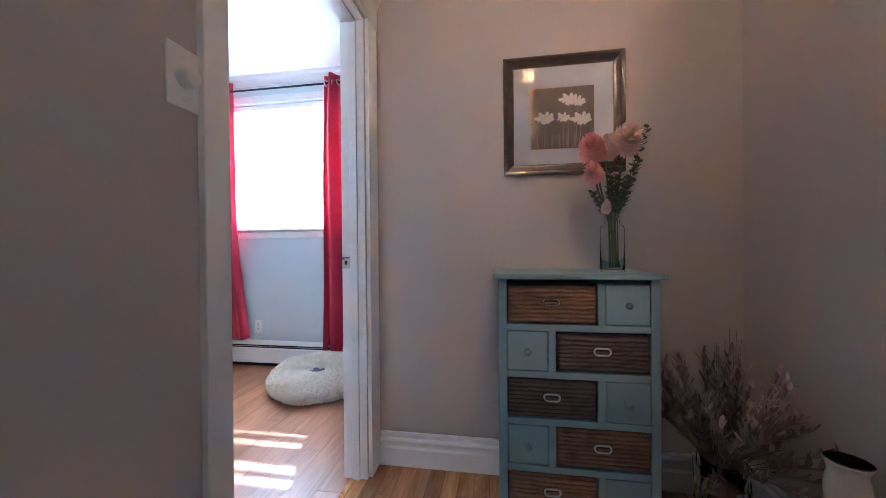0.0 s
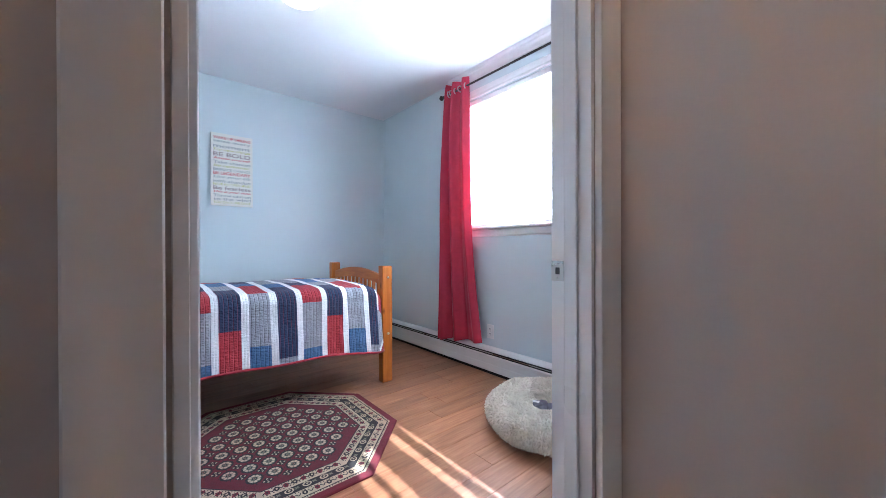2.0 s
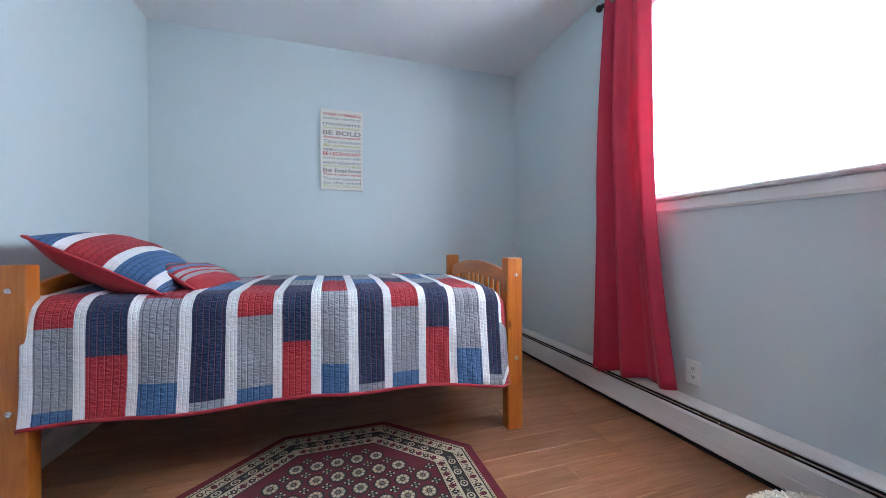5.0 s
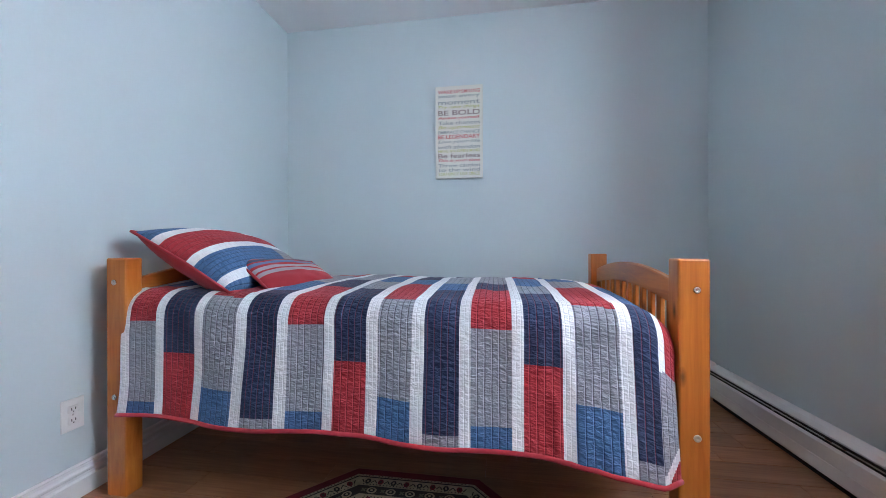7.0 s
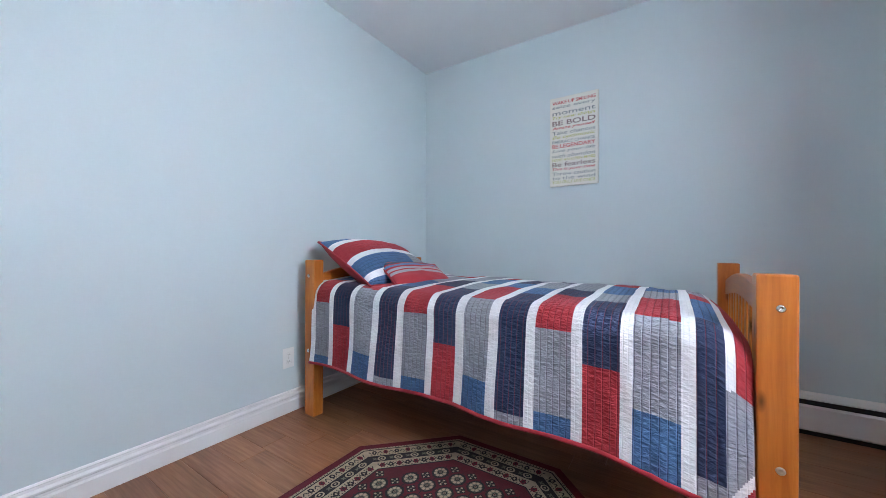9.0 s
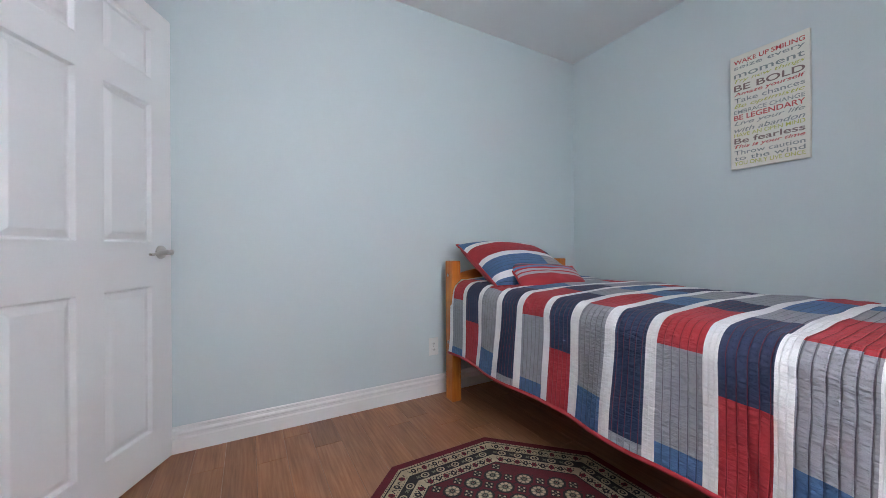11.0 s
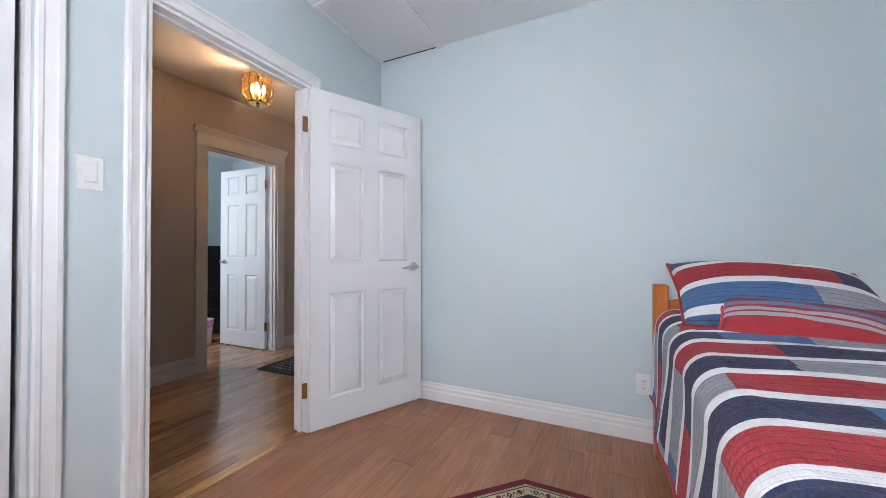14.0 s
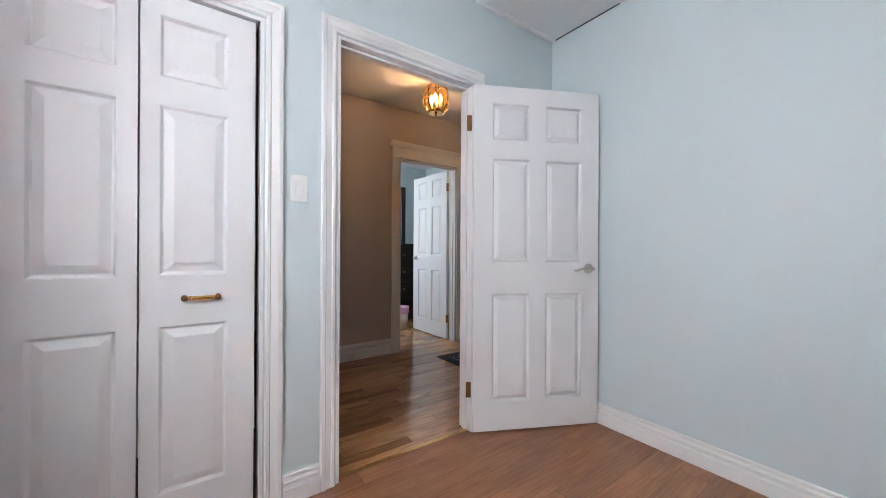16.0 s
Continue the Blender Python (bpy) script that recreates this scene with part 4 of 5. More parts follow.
cushion("throw_cushion", "small red throw cushion with grey and navy stripes", 0.44, 0.25, 0.10, pose(-2.670, 2.660, 0.797, 31, 3, 166),
        [(0.40, S_RED), (0.47, S_GREY), (0.53, S_RED), (0.60, S_GREY), (0.66, S_RED), (0.74, S_BLUE), (0.80, S_RED), (0.88, S_NAVY), (1.0, S_RED)], S_RED)

# ---- wall things ----
canvas = thing("word_canvas", "cream canvas print with coloured lines of words", "wall art", pose(WEST, 3.332, 1.722, 0, 0, 90))
# local x runs along +y of the room, local -y looks into the room
CW, CH = 0.326, 0.636
CREAM = plain("cream_canvas", (0.74, 0.73, 0.66), 0.8, vary=0.03, grain=400, relief=0.3)
part("panel", box(-CW / 2, CW / 2, -0.030, -0.010, -CH / 2, CH / 2, 0.002), CREAM, canvas)
T_RED, T_GREY, T_OLIVE, T_TAUPE = [plain(n, c, 0.7, relief=0) for n, c in (("ink_red", (0.50, 0.06, 0.07)), ("ink_grey", (0.24, 0.28, 0.28)), ("ink_olive", (0.46, 0.47, 0.11)), ("ink_taupe", (0.23, 0.17, 0.16)))]
LINES = [("WAKE UP SMILING", T_RED, 0.030, 0), ("seize every", T_GREY, 0.034, 0), ("moment", T_GREY, 0.040, 0), ("Try new things", T_OLIVE, 0.030, 0.3), ("BE BOLD", T_TAUPE, 0.042, 0),
         ("Amaze yourself", T_RED, 0.030, 0.15), ("Take chances", T_GREY, 0.032, 0), ("Be optimistic", T_OLIVE, 0.034, 0.3), ("EMBRACE CHANGE", T_GREY, 0.026, 0), ("BE LEGENDARY", T_RED, 0.034, 0),
         ("Live your life", T_GREY, 0.034, 0.3), ("with abandon", T_GREY, 0.032, 0.3), ("HAVE AN OPEN MIND", T_OLIVE, 0.024, 0), ("Be fearless", T_TAUPE, 0.038, 0), ("This is your time", T_RED, 0.030, 0.3),
         ("Throw caution", T_GREY, 0.030, 0), ("to the wind", T_GREY, 0.030, 0), ("YOU ONLY LIVE ONCE", T_OLIVE, 0.026, 0)]
z = CH / 2 - 0.022
scale_h = (CH - 0.040) / sum(l[2] for l in LINES)
for text, mat, hgt, shear in LINES:
    hgt *= scale_h
    cu = bpy.data.curves.new("line", 'FONT')
    cu.body, cu.size, cu.shear, cu.extrude, cu.align_x = text, 1.0, shear, 0.0, 'CENTER'
    cu.offset = 0.014 if mat in (T_RED, T_TAUPE) else 0.006
    tmp = new("line", cu)
    bpy.context.view_layer.update()
    me = bpy.data.meshes.new_from_object(tmp.evaluated_get(bpy.context.evaluated_depsgraph_get()))
    bpy.data.objects.remove(tmp)
    xs, ys = [v.co.x for v in me.vertices], [v.co.y for v in me.vertices]
    sx, sy = (CW - 0.036) / (max(xs) - min(xs)), hgt * 0.80 / max(0.72, max(ys) - min(ys))
    for v in me.vertices:
        v.co = ((v.co.x - (max(xs) + min(xs)) / 2) * sx, -0.0306, (v.co.y - min(ys)) * sy + z - hgt * 0.95)
    me.materials.append(mat)
    lo = new("lettering", me)
    lo.parent = canvas
    tagged(lo, kind="stuff")
    z -= hgt


def outlet(label, m):
    o = thing("wall_outlet", label, "outlet", m)
    part("plate", box(-0.036, 0.036, -0.006, 0, -0.058, 0.058, 0.003, 2), PLASTIC, o)
    for dz in (-0.020, 0.020):
        rec = part("socket", box(-0.017, 0.017, -0.008, -0.005, dz - 0.014, dz + 0.014, 0.003, 2), PLASTIC, o)
        for dx in (-0.006, 0.006):
            part("slot", box(dx - 0.0012, dx + 0.0012, -0.0085, -0.0078, dz - 0.003, dz + 0.006), BLACK, rec)
        part("slot", lathe([(0.0022, 0), (0.0022, 0.0006), (0, 0.0007)], 8, pose(0, -0.0078, dz - 0.008, 90)), BLACK, rec)
    part("screw", lathe([(0.0035, 0), (0.003, 0.001), (0, 0.0014)], 10, pose(0, -0.006, 0, 90)), STEEL, o)
    return o


outlet("white duplex outlet on the blue wall beside the bed", pose(-2.240, SOUTH, 0.315, 0, 0, 180))
outlet("white outlet on the wall behind the curtain", pose(-1.905, NORTH, 0.335, 0, 0, 0))

sw = thing("light_switch", "white rocker light switch beside the door", "light switch", pose(EAST, 3.732, 1.326, 0, 0, -90))
part("plate", box(-0.036, 0.036, -0.006, 0, -0.058, 0.058, 0.003, 2), PLASTIC, sw)
part("surround", box(-0.018, 0.018, -0.0075, -0.005, -0.034, 0.034, 0.001), PLASTIC, sw)
part("rocker", sweep([(0.007, -0.031), (0.012, -0.031), (0.0085, 0.031), (0.007, 0.031)], (-0.0155, 0, 0), (0.0155, 0, 0), (0, -1, 0)), PLASTIC, sw)
for dz in (-0.048, 0.048):
    part("screw", lathe([(0.003, 0), (0.0025, 0.001), (0, 0.0012)], 10, pose(0, -0.006, dz, 90)), PLASTIC, sw)

dim = thing("dimmer_switch", "white rotary dimmer switch on the taupe wall", "dimmer", pose(HALL_W, 2.655, 1.348, 0, 0, 90))
part("plate", box(-0.036, 0.036, -0.006, 0, -0.058, 0.058, 0.003, 2), PLASTIC, dim)
part("knob", lathe([(0.019, 0), (0.0195, 0.004), (0.0175, 0.020), (0.014, 0.023), (0, 0.024)], 28, pose(0, -0.006, 0, 90)), PLASTIC, dim, smooth=True)
for dz in (-0.041, 0.041):
    part("screw", lathe([(0.0028, 0), (0.0024, 0.001), (0, 0.0012)], 10, pose(0, -0.006, dz, 90)), PLASTIC, dim)

hatch = thing("attic_hatch", "white ceiling hatch with flat trim in the corner", "hatch", pose(0, 0, TOP))
tagged(hatch, kind="structure")
part("panel", box(-0.960, EAST - 0.03, SOUTH + 0.012, 2.70, -0.006, -0.0005), CEILING, hatch)
part("trim", box(-1.005, EAST - 0.002, 2.700, 2.752, -0.018, -0.0005, 0.003), TRIM, hatch)
part("trim", box(-1.012, -0.960, SOUTH + 0.002, 2.700, -0.016, -0.0005, 0.003), TRIM, hatch)
part("trim", box(EAST - 0.030, EAST - 0.002, SOUTH + 0.002, 2.700, -0.015, -0.0005, 0.003), TRIM, hatch)
# no real gap here: a black strip paints the joint's shade
part("gap", box(-0.960, EAST - 0.03, SOUTH + 0.001, SOUTH + 0.012, -0.007, -0.0005), BLACK, hatch, "black strip painting the shade of the open joint")

part("spacer", box(-CW / 2 + 0.03, CW / 2 - 0.03, -0.0101, -0.0005, -CH / 2 + 0.03, CH / 2 - 0.03), PINE_X, canvas, "wooden stretcher behind the canvas")

# ---- bedroom ceiling light ----
dome = thing("ceiling_light", "round white flush ceiling light, switched on", "ceiling light", pose(-2.03, 3.42, TOP))
part("base_plate", lathe([(0.0, 0.0), (0.150, 0.0), (0.152, -0.012), (0.140, -0.020), (0.0, -0.020)], 36), STEEL, dome)
part("shade", lathe([(0.138, -0.020), (0.136, -0.040), (0.115, -0.066), (0.075, -0.084), (0.030, -0.092), (0.0, -0.093)], 36), glow("lit_opal_glass", (1.0, 0.90, 0.76), 3.2), dome, "glowing opal glass shade", True)

# ---- octagonal rug ----
RUG_BURG = plain("rug_burgundy", (0.13, 0.008, 0.020), 0.95, vary=0.3, scale=30, grain=500, relief=0.8, depth=0.002)
RUG_FIELD = plain("rug_field_red", (0.105, 0.010, 0.018), 0.95, vary=0.3, scale=30, grain=500, relief=0.8, depth=0.002)
RUG_CREAM = plain("rug_cream", (0.44, 0.36, 0.24), 0.95, vary=0.25, scale=30, grain=500, relief=0.8, depth=0.002)
RUG_DARK = plain("rug_black", (0.020, 0.017, 0.018), 0.95, vary=0.3, scale=30, grain=500, relief=0.8, depth=0.002)
RUG_GREEN = plain("rug_grey_green", (0.16, 0.16, 0.11), 0.95, vary=0.25, scale=30, grain=500, relief=0.8, depth=0.002)
RUG_MATS = [RUG_BURG, RUG_FIELD, RUG_CREAM, RUG_DARK, RUG_GREEN]


def octagon(r, z):
    k = r / math.cos(math.pi / 8)
    return [Vector((k * math.cos(math.pi / 8 + i * math.pi / 4), k * math.sin(math.pi / 8 + i * math.pi / 4), z)) for i in range(8)]


def rug_mesh():
    bm = bmesh.new()
    H = 0.010
    bands = [(0.600, 0, 0.0), (0.600, 0, 0.007), (0.594, 0, H), (0.562, 2, H), (0.552, 3, H), (0.546, 2, H), (0.500, 3, H), (0.494, 3, H), (0.455, 2, H), (0.449, 2, H), (0.405, 3, H), (0.399, 1, H)]
    prev = None
    for (r, mi, z), nxt in zip(bands, bands[1:] + [None]):
        ring = [bm.verts.new(p) for p in octagon(r, z)]
        if prev:
            for i in range(8):
                f = bm.faces.new((prev[0][i], prev[0][(i + 1) % 8], ring[(i + 1) % 8], ring[i]))
                f.material_index = prev[1]
        else:
            bm.faces.new(ring[::-1]).material_index = 0
        prev = (ring, mi)
    bm.faces.new(prev[0]).material_index = 1

    def flat(cx, cy, pts, mi, z, rot=0.0):
        c, s = math.cos(rot), math.sin(rot)
        vs = [bm.verts.new((cx + c * x - s * y, cy + s * x + c * y, z)) for x, y in pts]
        bm.faces.new(vs).material_index = mi

    def ngon(cx, cy, rx, ry, n, mi, z, rot=0.0):
        flat(cx, cy, [(rx * math.cos(2 * math.pi * (i + 0.5) / n), ry * math.sin(2 * math.pi * (i + 0.5) / n)) for i in range(n)], mi, z, rot)

    def inside(x, y, r):
        return all(x * math.cos(i * math.pi / 4) + y * math.sin(i * math.pi / 4) < r for i in range(8))

    # medallions of the field in rows, small crosses between
    sx, sy = 0.098, 0.083
    for i in range(-5, 6):
        for j in range(-6, 7):
            x, y = i * sx, j * sy
            if inside(x, y, 0.365):
                ngon(x, y, 0.041, 0.037, 8, 3, H + 0.0006)
                flat(x, y, [(-sx / 2, -0.002), (sx / 2, -0.002), (sx / 2, 0.002), (-sx / 2, 0.002)], 3, H + 0.0003)
                flat(x, y, [(-0.002, -sy / 2), (0.002, -sy / 2), (0.002, sy / 2), (-0.002, sy / 2)], 3, H + 0.0004)
                ngon(x, y, 0.032, 0.029, 8, 4, H + 0.0010)
                for q in range(8):
                    a = q * math.pi / 4
                    ngon(x + 0.022 * math.cos(a), y + 0.020 * math.sin(a), 0.0075, 0.0070, 6, 2, H + 0.0014)
                    ngon(x + 0.030 * math.cos(a + 0.39), y + 0.027 * math.sin(a + 0.39), 0.003, 0.003, 4, 3, H + 0.0014)
                ngon(x, y, 0.012, 0.011, 8, 3, H + 0.0015)
                ngon(x, y, 0.008, 0.007, 8, 4, H + 0.0018)
                ngon(x, y, 0.0035, 0.0035, 4, 1, H + 0.0022)
            x, y = x + sx / 2, y + sy / 2
            if inside(x, y, 0.375):
                ngon(x, y, 0.026, 0.024, 4, 3, H + 0.0005, 0.785)
                for dx, dy in ((0, 0), (0.013, 0), (-0.013, 0), (0, 0.014), (0, -0.014)):
                    ngon(x + dx, y + dy, 0.0055, 0.0055, 4, 2 if (dx or dy) else 4, H + 0.0008)
                for dx, dy in ((0.011, 0.011), (-0.011, 0.011), (0.011, -0.011), (-0.011, -0.011)):
                    ngon(x + dx, y + dy, 0.0055, 0.0055, 4, 3, H + 0.0008)
    # border motifs along the eight sides
    for k in range(8):
        a = k * math.pi / 4
        n, t = Vector((math.cos(a), math.sin(a))), Vector((-math.sin(a), math.cos(a)))
        for r, pitch, kind in ((0.557, 0.013, 3), (0.507, 0.013, 3), (0.524, 0.047, 1), (0.475, 0.062, 2), (0.442, 0.013, 3), (0.411, 0.013, 3), (0.427, 0.034, 1)):
            half = r * math.tan(math.pi / 8) - 0.012
            cnt = max(1, int(2 * half / pitch))
            for q in range(cnt):
                o = -half + (q + 0.5) * 2 * half / cnt
                c = n * r + t * o
                if kind == 3:
                    ngon(c.x, c.y, 0.0035, 0.0035, 4, 3, H + 0.0006, a)
                    continue
                if kind == 1:
                    flip = q % 2
                    ngon(c.x, c.y, 0.016, 0.012, 6, 3 if flip else 0, H + 0.0007, a)
                    ngon(c.x, c.y, 0.008, 0.005, 4, 2 if flip else 3, H + 0.0012, a)
                    for s in (-1, 1):
                        e = c + t * s * pitch * 0.42
                        ngon(e.x, e.y, 0.014, 0.0030, 4, 3, H + 0.0005, a + 0.6 * s)
                else:
                    ngon(c.x, c.y, 0.017, 0.020, 8, 2, H + 0.0007, a)
                    ngon(c.x, c.y, 0.011, 0.013, 8, 3, H + 0.0012, a)
                    ngon(c.x, c.y, 0.005, 0.006, 6, 2, H + 0.0016, a)
                    e = c + t * pitch * 0.5
                    ngon(e.x, e.y, 0.015, 0.004, 4, 4, H + 0.0007, a + 0.8)
                    ngon(e.x, e.y, 0.015, 0.004, 4, 4, H + 0.0009, a - 0.8)
    return bm


rug = thing("octagonal_rug", "burgundy and cream octagonal oriental rug on the floor", "rug", pose(-1.957, 3.264, 0.001))
part("woven_face", rug_mesh(), RUG_MATS, rug)

# ---- pet bed ----
FUR = plain("cream_plush", (0.95, 0.86, 0.74), 0.95, vary=0.10, scale=22, grain=140, relief=0.8, depth=0.003)


def plush_donut(R, r, zc, tufts, seed):
    rng = random.Random(seed)
    verts, faces = [], []
    for k in range(tufts):
        a = rng.uniform(0, 2 * math.pi)
        inner = k % 4 == 0
        if inner:
            q = math.sqrt(rng.random()) * (R - r * 0.7)
            p = Vector((q * math.cos(a), q * math.sin(a), 0.080 + 0.008 * rng.random()))
            nrm = Vector((rng.uniform(-0.4, 0.4), rng.uniform(-0.4, 0.4), 1)).normalized()
        else:
            b = rng.uniform(-0.9, math.pi + 0.7)
            c = Vector((math.cos(a), math.sin(a), 0))
            rr = r * (1 + 0.05 * math.sin(7 * a))
            p = c * (R + rr * math.cos(b)) + Vector((0, 0, zc + rr * 0.92 * math.sin(b)))
            nrm = (c * math.cos(b) + Vector((0, 0, math.sin(b)))).normalized()
        if p.z < 0.006:
            continue
        lean = Vector((rng.uniform(-1, 1), rng.uniform(-1, 1), rng.uniform(-0.9, 0.4)))
        d = (nrm + lean * 0.9).normalized()
        ln = rng.uniform(0.012, 0.025)
        s = d.orthogonal().normalized() * rng.uniform(0.0020, 0.0042)
        s = Matrix.Rotation(rng.uniform(0, 6.28), 3, d) @ s
        tip = p + d * ln + Vector((0, 0, -0.004))
        midp = p + d * ln * 0.55 + nrm * 0.003
        tip.z, midp.z = max(tip.z, 0.004), max(midp.z, 0.004)
        i = len(verts)
        verts += [p - s, p + s, midp + s * 0.8, midp - s * 0.8, tip]
        faces += [(i, i + 1, i + 2, i + 3), (i + 3, i + 2, i + 4)]
    return verts, faces


pet = thing("pet_bed", "round fluffy cream donut pet bed on the floor", "pet bed", pose(-1.095, 4.478, 0))
bm = bmesh.new()
seg, ring = 48, 20
prof = [[(0.235 + 0.098 * math.cos(2 * math.pi * j / ring), 0.092 + 0.088 * math.sin(2 * math.pi * j / ring)) for j in range(ring)] for _ in range(1)][0]
add_lathe(bm, prof + [prof[0]], seg, closed=True)
part("bolster", bm, FUR, pet, smooth=True)
part("base", lathe([(0.0, 0.004), (0.22, 0.004), (0.22, 0.07), (0.12, 0.082), (0.0, 0.082)], 36), FUR, pet, smooth=True)
vs, fs_ = plush_donut(0.235, 0.098, 0.092, 42000, 5)
me = bpy.data.meshes.new("fur")
me.from_pydata([tuple(v) for v in vs], [], fs_)
me.materials.append(FUR)
fur = new("fur", me)
fur.parent = pet
tagged(fur, "long cream plush pile", kind="stuff")

toy = thing("plush_toy", "small grey plush toy with a white tag in the pet bed", "toy", pose(-1.120, 4.470, 0.116, 0, 0, 20))
bm = bmesh.new()
for cx, cy, cz, r in ((0, 0, 0, 0.034), (0.045, 0.006, -0.003, 0.026), (-0.034, 0.012, -0.004, 0.024), (0.010, -0.026, -0.006, 0.022)):
    s = bmesh.ops.create_icosphere(bm, subdivisions=3, radius=r, matrix=Matrix.Translation((cx, cy, cz)))
    for v in s["verts"]:
        v.co += v.co.normalized() * 0.006 * noise.noise(v.co * 60)
for f in bm.faces:
    f.smooth = True
part("body", bm, plain("grey_plush", (0.22, 0.22, 0.26), 0.95, vary=0.4, scale=60, grain=300, relief=0.8), toy)
part("tag", box(-0.05, -0.012, -0.036, -0.012, 0.027, 0.0285), PLASTIC, toy, "white care tag")

# ---- hall: chest with baskets ----
CHEST_BLUE = plain("dusty_blue_paint", (0.20, 0.31, 0.34), 0.45, vary=0.06, scale=6, grain=90, relief=0.12)
BASKETS = [plain(n, c, 0.85, vary=0.35, scale=20, grain=160, relief=0.5) for n, c in (("basket_brown", (0.20, 0.105, 0.062)), ("basket_dark", (0.085, 0.060, 0.052)))]
CX0, CX1, CY0, CY1, CTOP = 0.214, 0.752, 3.354, 3.655, 0.930
chest = thing("basket_chest", "dusty blue wooden chest with woven baskets and small drawers", "chest", pose(0, 0, 0))
ROW_H, ROW_T = 0.1675, 0.896
for x0, x1 in ((CX0, CX0 + 0.030), (CX1 - 0.030, CX1)):
    part("side", box(x0, x1, CY0, CY1, 0.0, CTOP - 0.018, 0.002), CHEST_BLUE, chest)
part("back", box(CX0 + 0.030, CX1 - 0.030, CY1 - 0.008, CY1, 0.10, CTOP - 0.018), CHEST_BLUE, chest)
part("top", box(CX0 - 0.018, CX1 + 0.018, CY0 - 0.018, CY1 + 0.012, CTOP - 0.018, CTOP, 0.005, 2), CHEST_BLUE, chest)
split_l, split_r = CX0 + 0.186, CX1 - 0.187


def woven_basket(x0, x1, z0, z1, mat, holder):
    b = part("basket", box(x0 + 0.006, x1 - 0.006, CY0 + 0.014, CY1 - 0.03, z0 + 0.004, z1 - 0.004), mat, holder, "woven rope basket")
    bm = bmesh.new()
    n = 8
    for k in range(n):
        z = z0 + 0.008 + (z1 - z0 - 0.020) * (k + 0.5) / n
        pts = []
        for i in range(25):
            x = x0 + 0.007 + (x1 - x0 - 0.014) * i / 24
            pts.append((x, CY0 + 0.010 + 0.0012 * math.sin(i * 2.6 + k * 1.7), z + 0.0008 * math.sin(i * 1.3 + k)))
        add_tube(bm, pts, (z1 - z0 - 0.020) / n * 0.56, 6)
    part("weave", bm, mat, b)
    cx, cz = (x0 + x1) / 2, (z0 + z1) / 2 + 0.008
    pts = []
    for i in range(25):
        a = 2 * math.pi * i / 24
        pts.append((cx + (0.015 if math.cos(a) > 0 else -0.015) + 0.012 * math.cos(a), CY0 + 0.002, cz + 0.012 * math.sin(a)))
    part("handle_ring", tube(pts, 0.0035, 8), STEEL, b, "nickel oval handle ring", True)
    part("handle_hole", add_sweep(bmesh.new(), [(-0.020, -0.009), (0.020, -0.009), (0.025, 0), (0.020, 0.009), (-0.020, 0.009), (-0.025, 0)], (cx, CY0 + 0.004, cz), (cx, CY0 + 0.008, cz), (1, 0, 0)), BLACK, b)


for r in range(5):
    zt = ROW_T - r * ROW_H
    zb = zt - ROW_H + 0.024
    part("shelf", box(CX0 + 0.030, CX1 - 0.030, CY0 + 0.003, CY1 - 0.008, zb - 0.024, zb, 0.0015), CHEST_BLUE, chest)
    left_small = r % 2 == 1
    xs = split_l if left_small else split_r
    part("divider", box(xs - 0.012, xs + 0.012, CY0 + 0.003, CY1 - 0.008, zb, zt), CHEST_BLUE, chest)
    dx0, dx1 = (CX0 + 0.032, xs - 0.014) if left_small else (xs + 0.014, CX1 - 0.032)
    dr = part("drawer", box(dx0, dx1, CY0 + 0.004, CY1 - 0.05, zb + 0.003, zt - 0.003, 0.002), CHEST_BLUE, chest)
    part("knob", lathe([(0.006, 0), (0.005, 0.008), (0.011, 0.014), (0.0115, 0.020), (0.006, 0.025), (0, 0.026)], 16, pose((dx0 + dx1) / 2, CY0 + 0.004, (zb + zt) / 2, 90)), CHEST_BLUE, dr, "painted round knob", True)
    bx0, bx1 = (xs + 0.012, CX1 - 0.030) if left_small else (CX0 + 0.030, xs - 0.012)
    # black sheet across the bay paints the shade around the basket
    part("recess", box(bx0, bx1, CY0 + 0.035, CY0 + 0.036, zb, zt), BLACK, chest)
    woven_basket(bx0, bx1, zb, zt - 0.006, BASKETS[(0, 1, 1, 0, 0)[r]], chest)

# framed flower print
art = thing("framed_print", "framed print of white flowers with a grey mat", "picture", pose(0, HALL_N, 0))
FRAME_W = wood("dark_bronze_frame", (0.030, 0.020, 0.015), (0.055, 0.038, 0.028), (0.085, 0.06, 0.045), 0, 0.3, 2.0, 0.1, coat=0.4)
AX0, AX1, AZ0, AZ1 = 0.242, 0.748, 1.342, 1.856
FP = [(0, 0), (0.022, 0), (0.026, 0.006), (0.024, 0.014), (0.018, 0.022), (0.012, 0.034), (0.010, 0.042), (0.008, 0.045), (0, 0.045)]
# carried with the profile's second number pointing inwards
for a, b, up in (((AX0, 0, AZ0), (AX1, 0, AZ0), (0, 0, 1)), ((AX0, 0, AZ1), (AX1, 0, AZ1), (0, 0, -1)), ((AX0, 0, AZ0), (AX0, 0, AZ1), (1, 0, 0)), ((AX1, 0, AZ0), (AX1, 0, AZ1), (-1, 0, 0))):
    bm = bmesh.new()
    add_sweep(bm, FP, a, b, (0, -1, 0), up, 0, 1.0, -1.0)
    bmesh.ops.recalc_face_normals(bm, faces=bm.faces)
    part("frame_side", bm, FRAME_W, art)
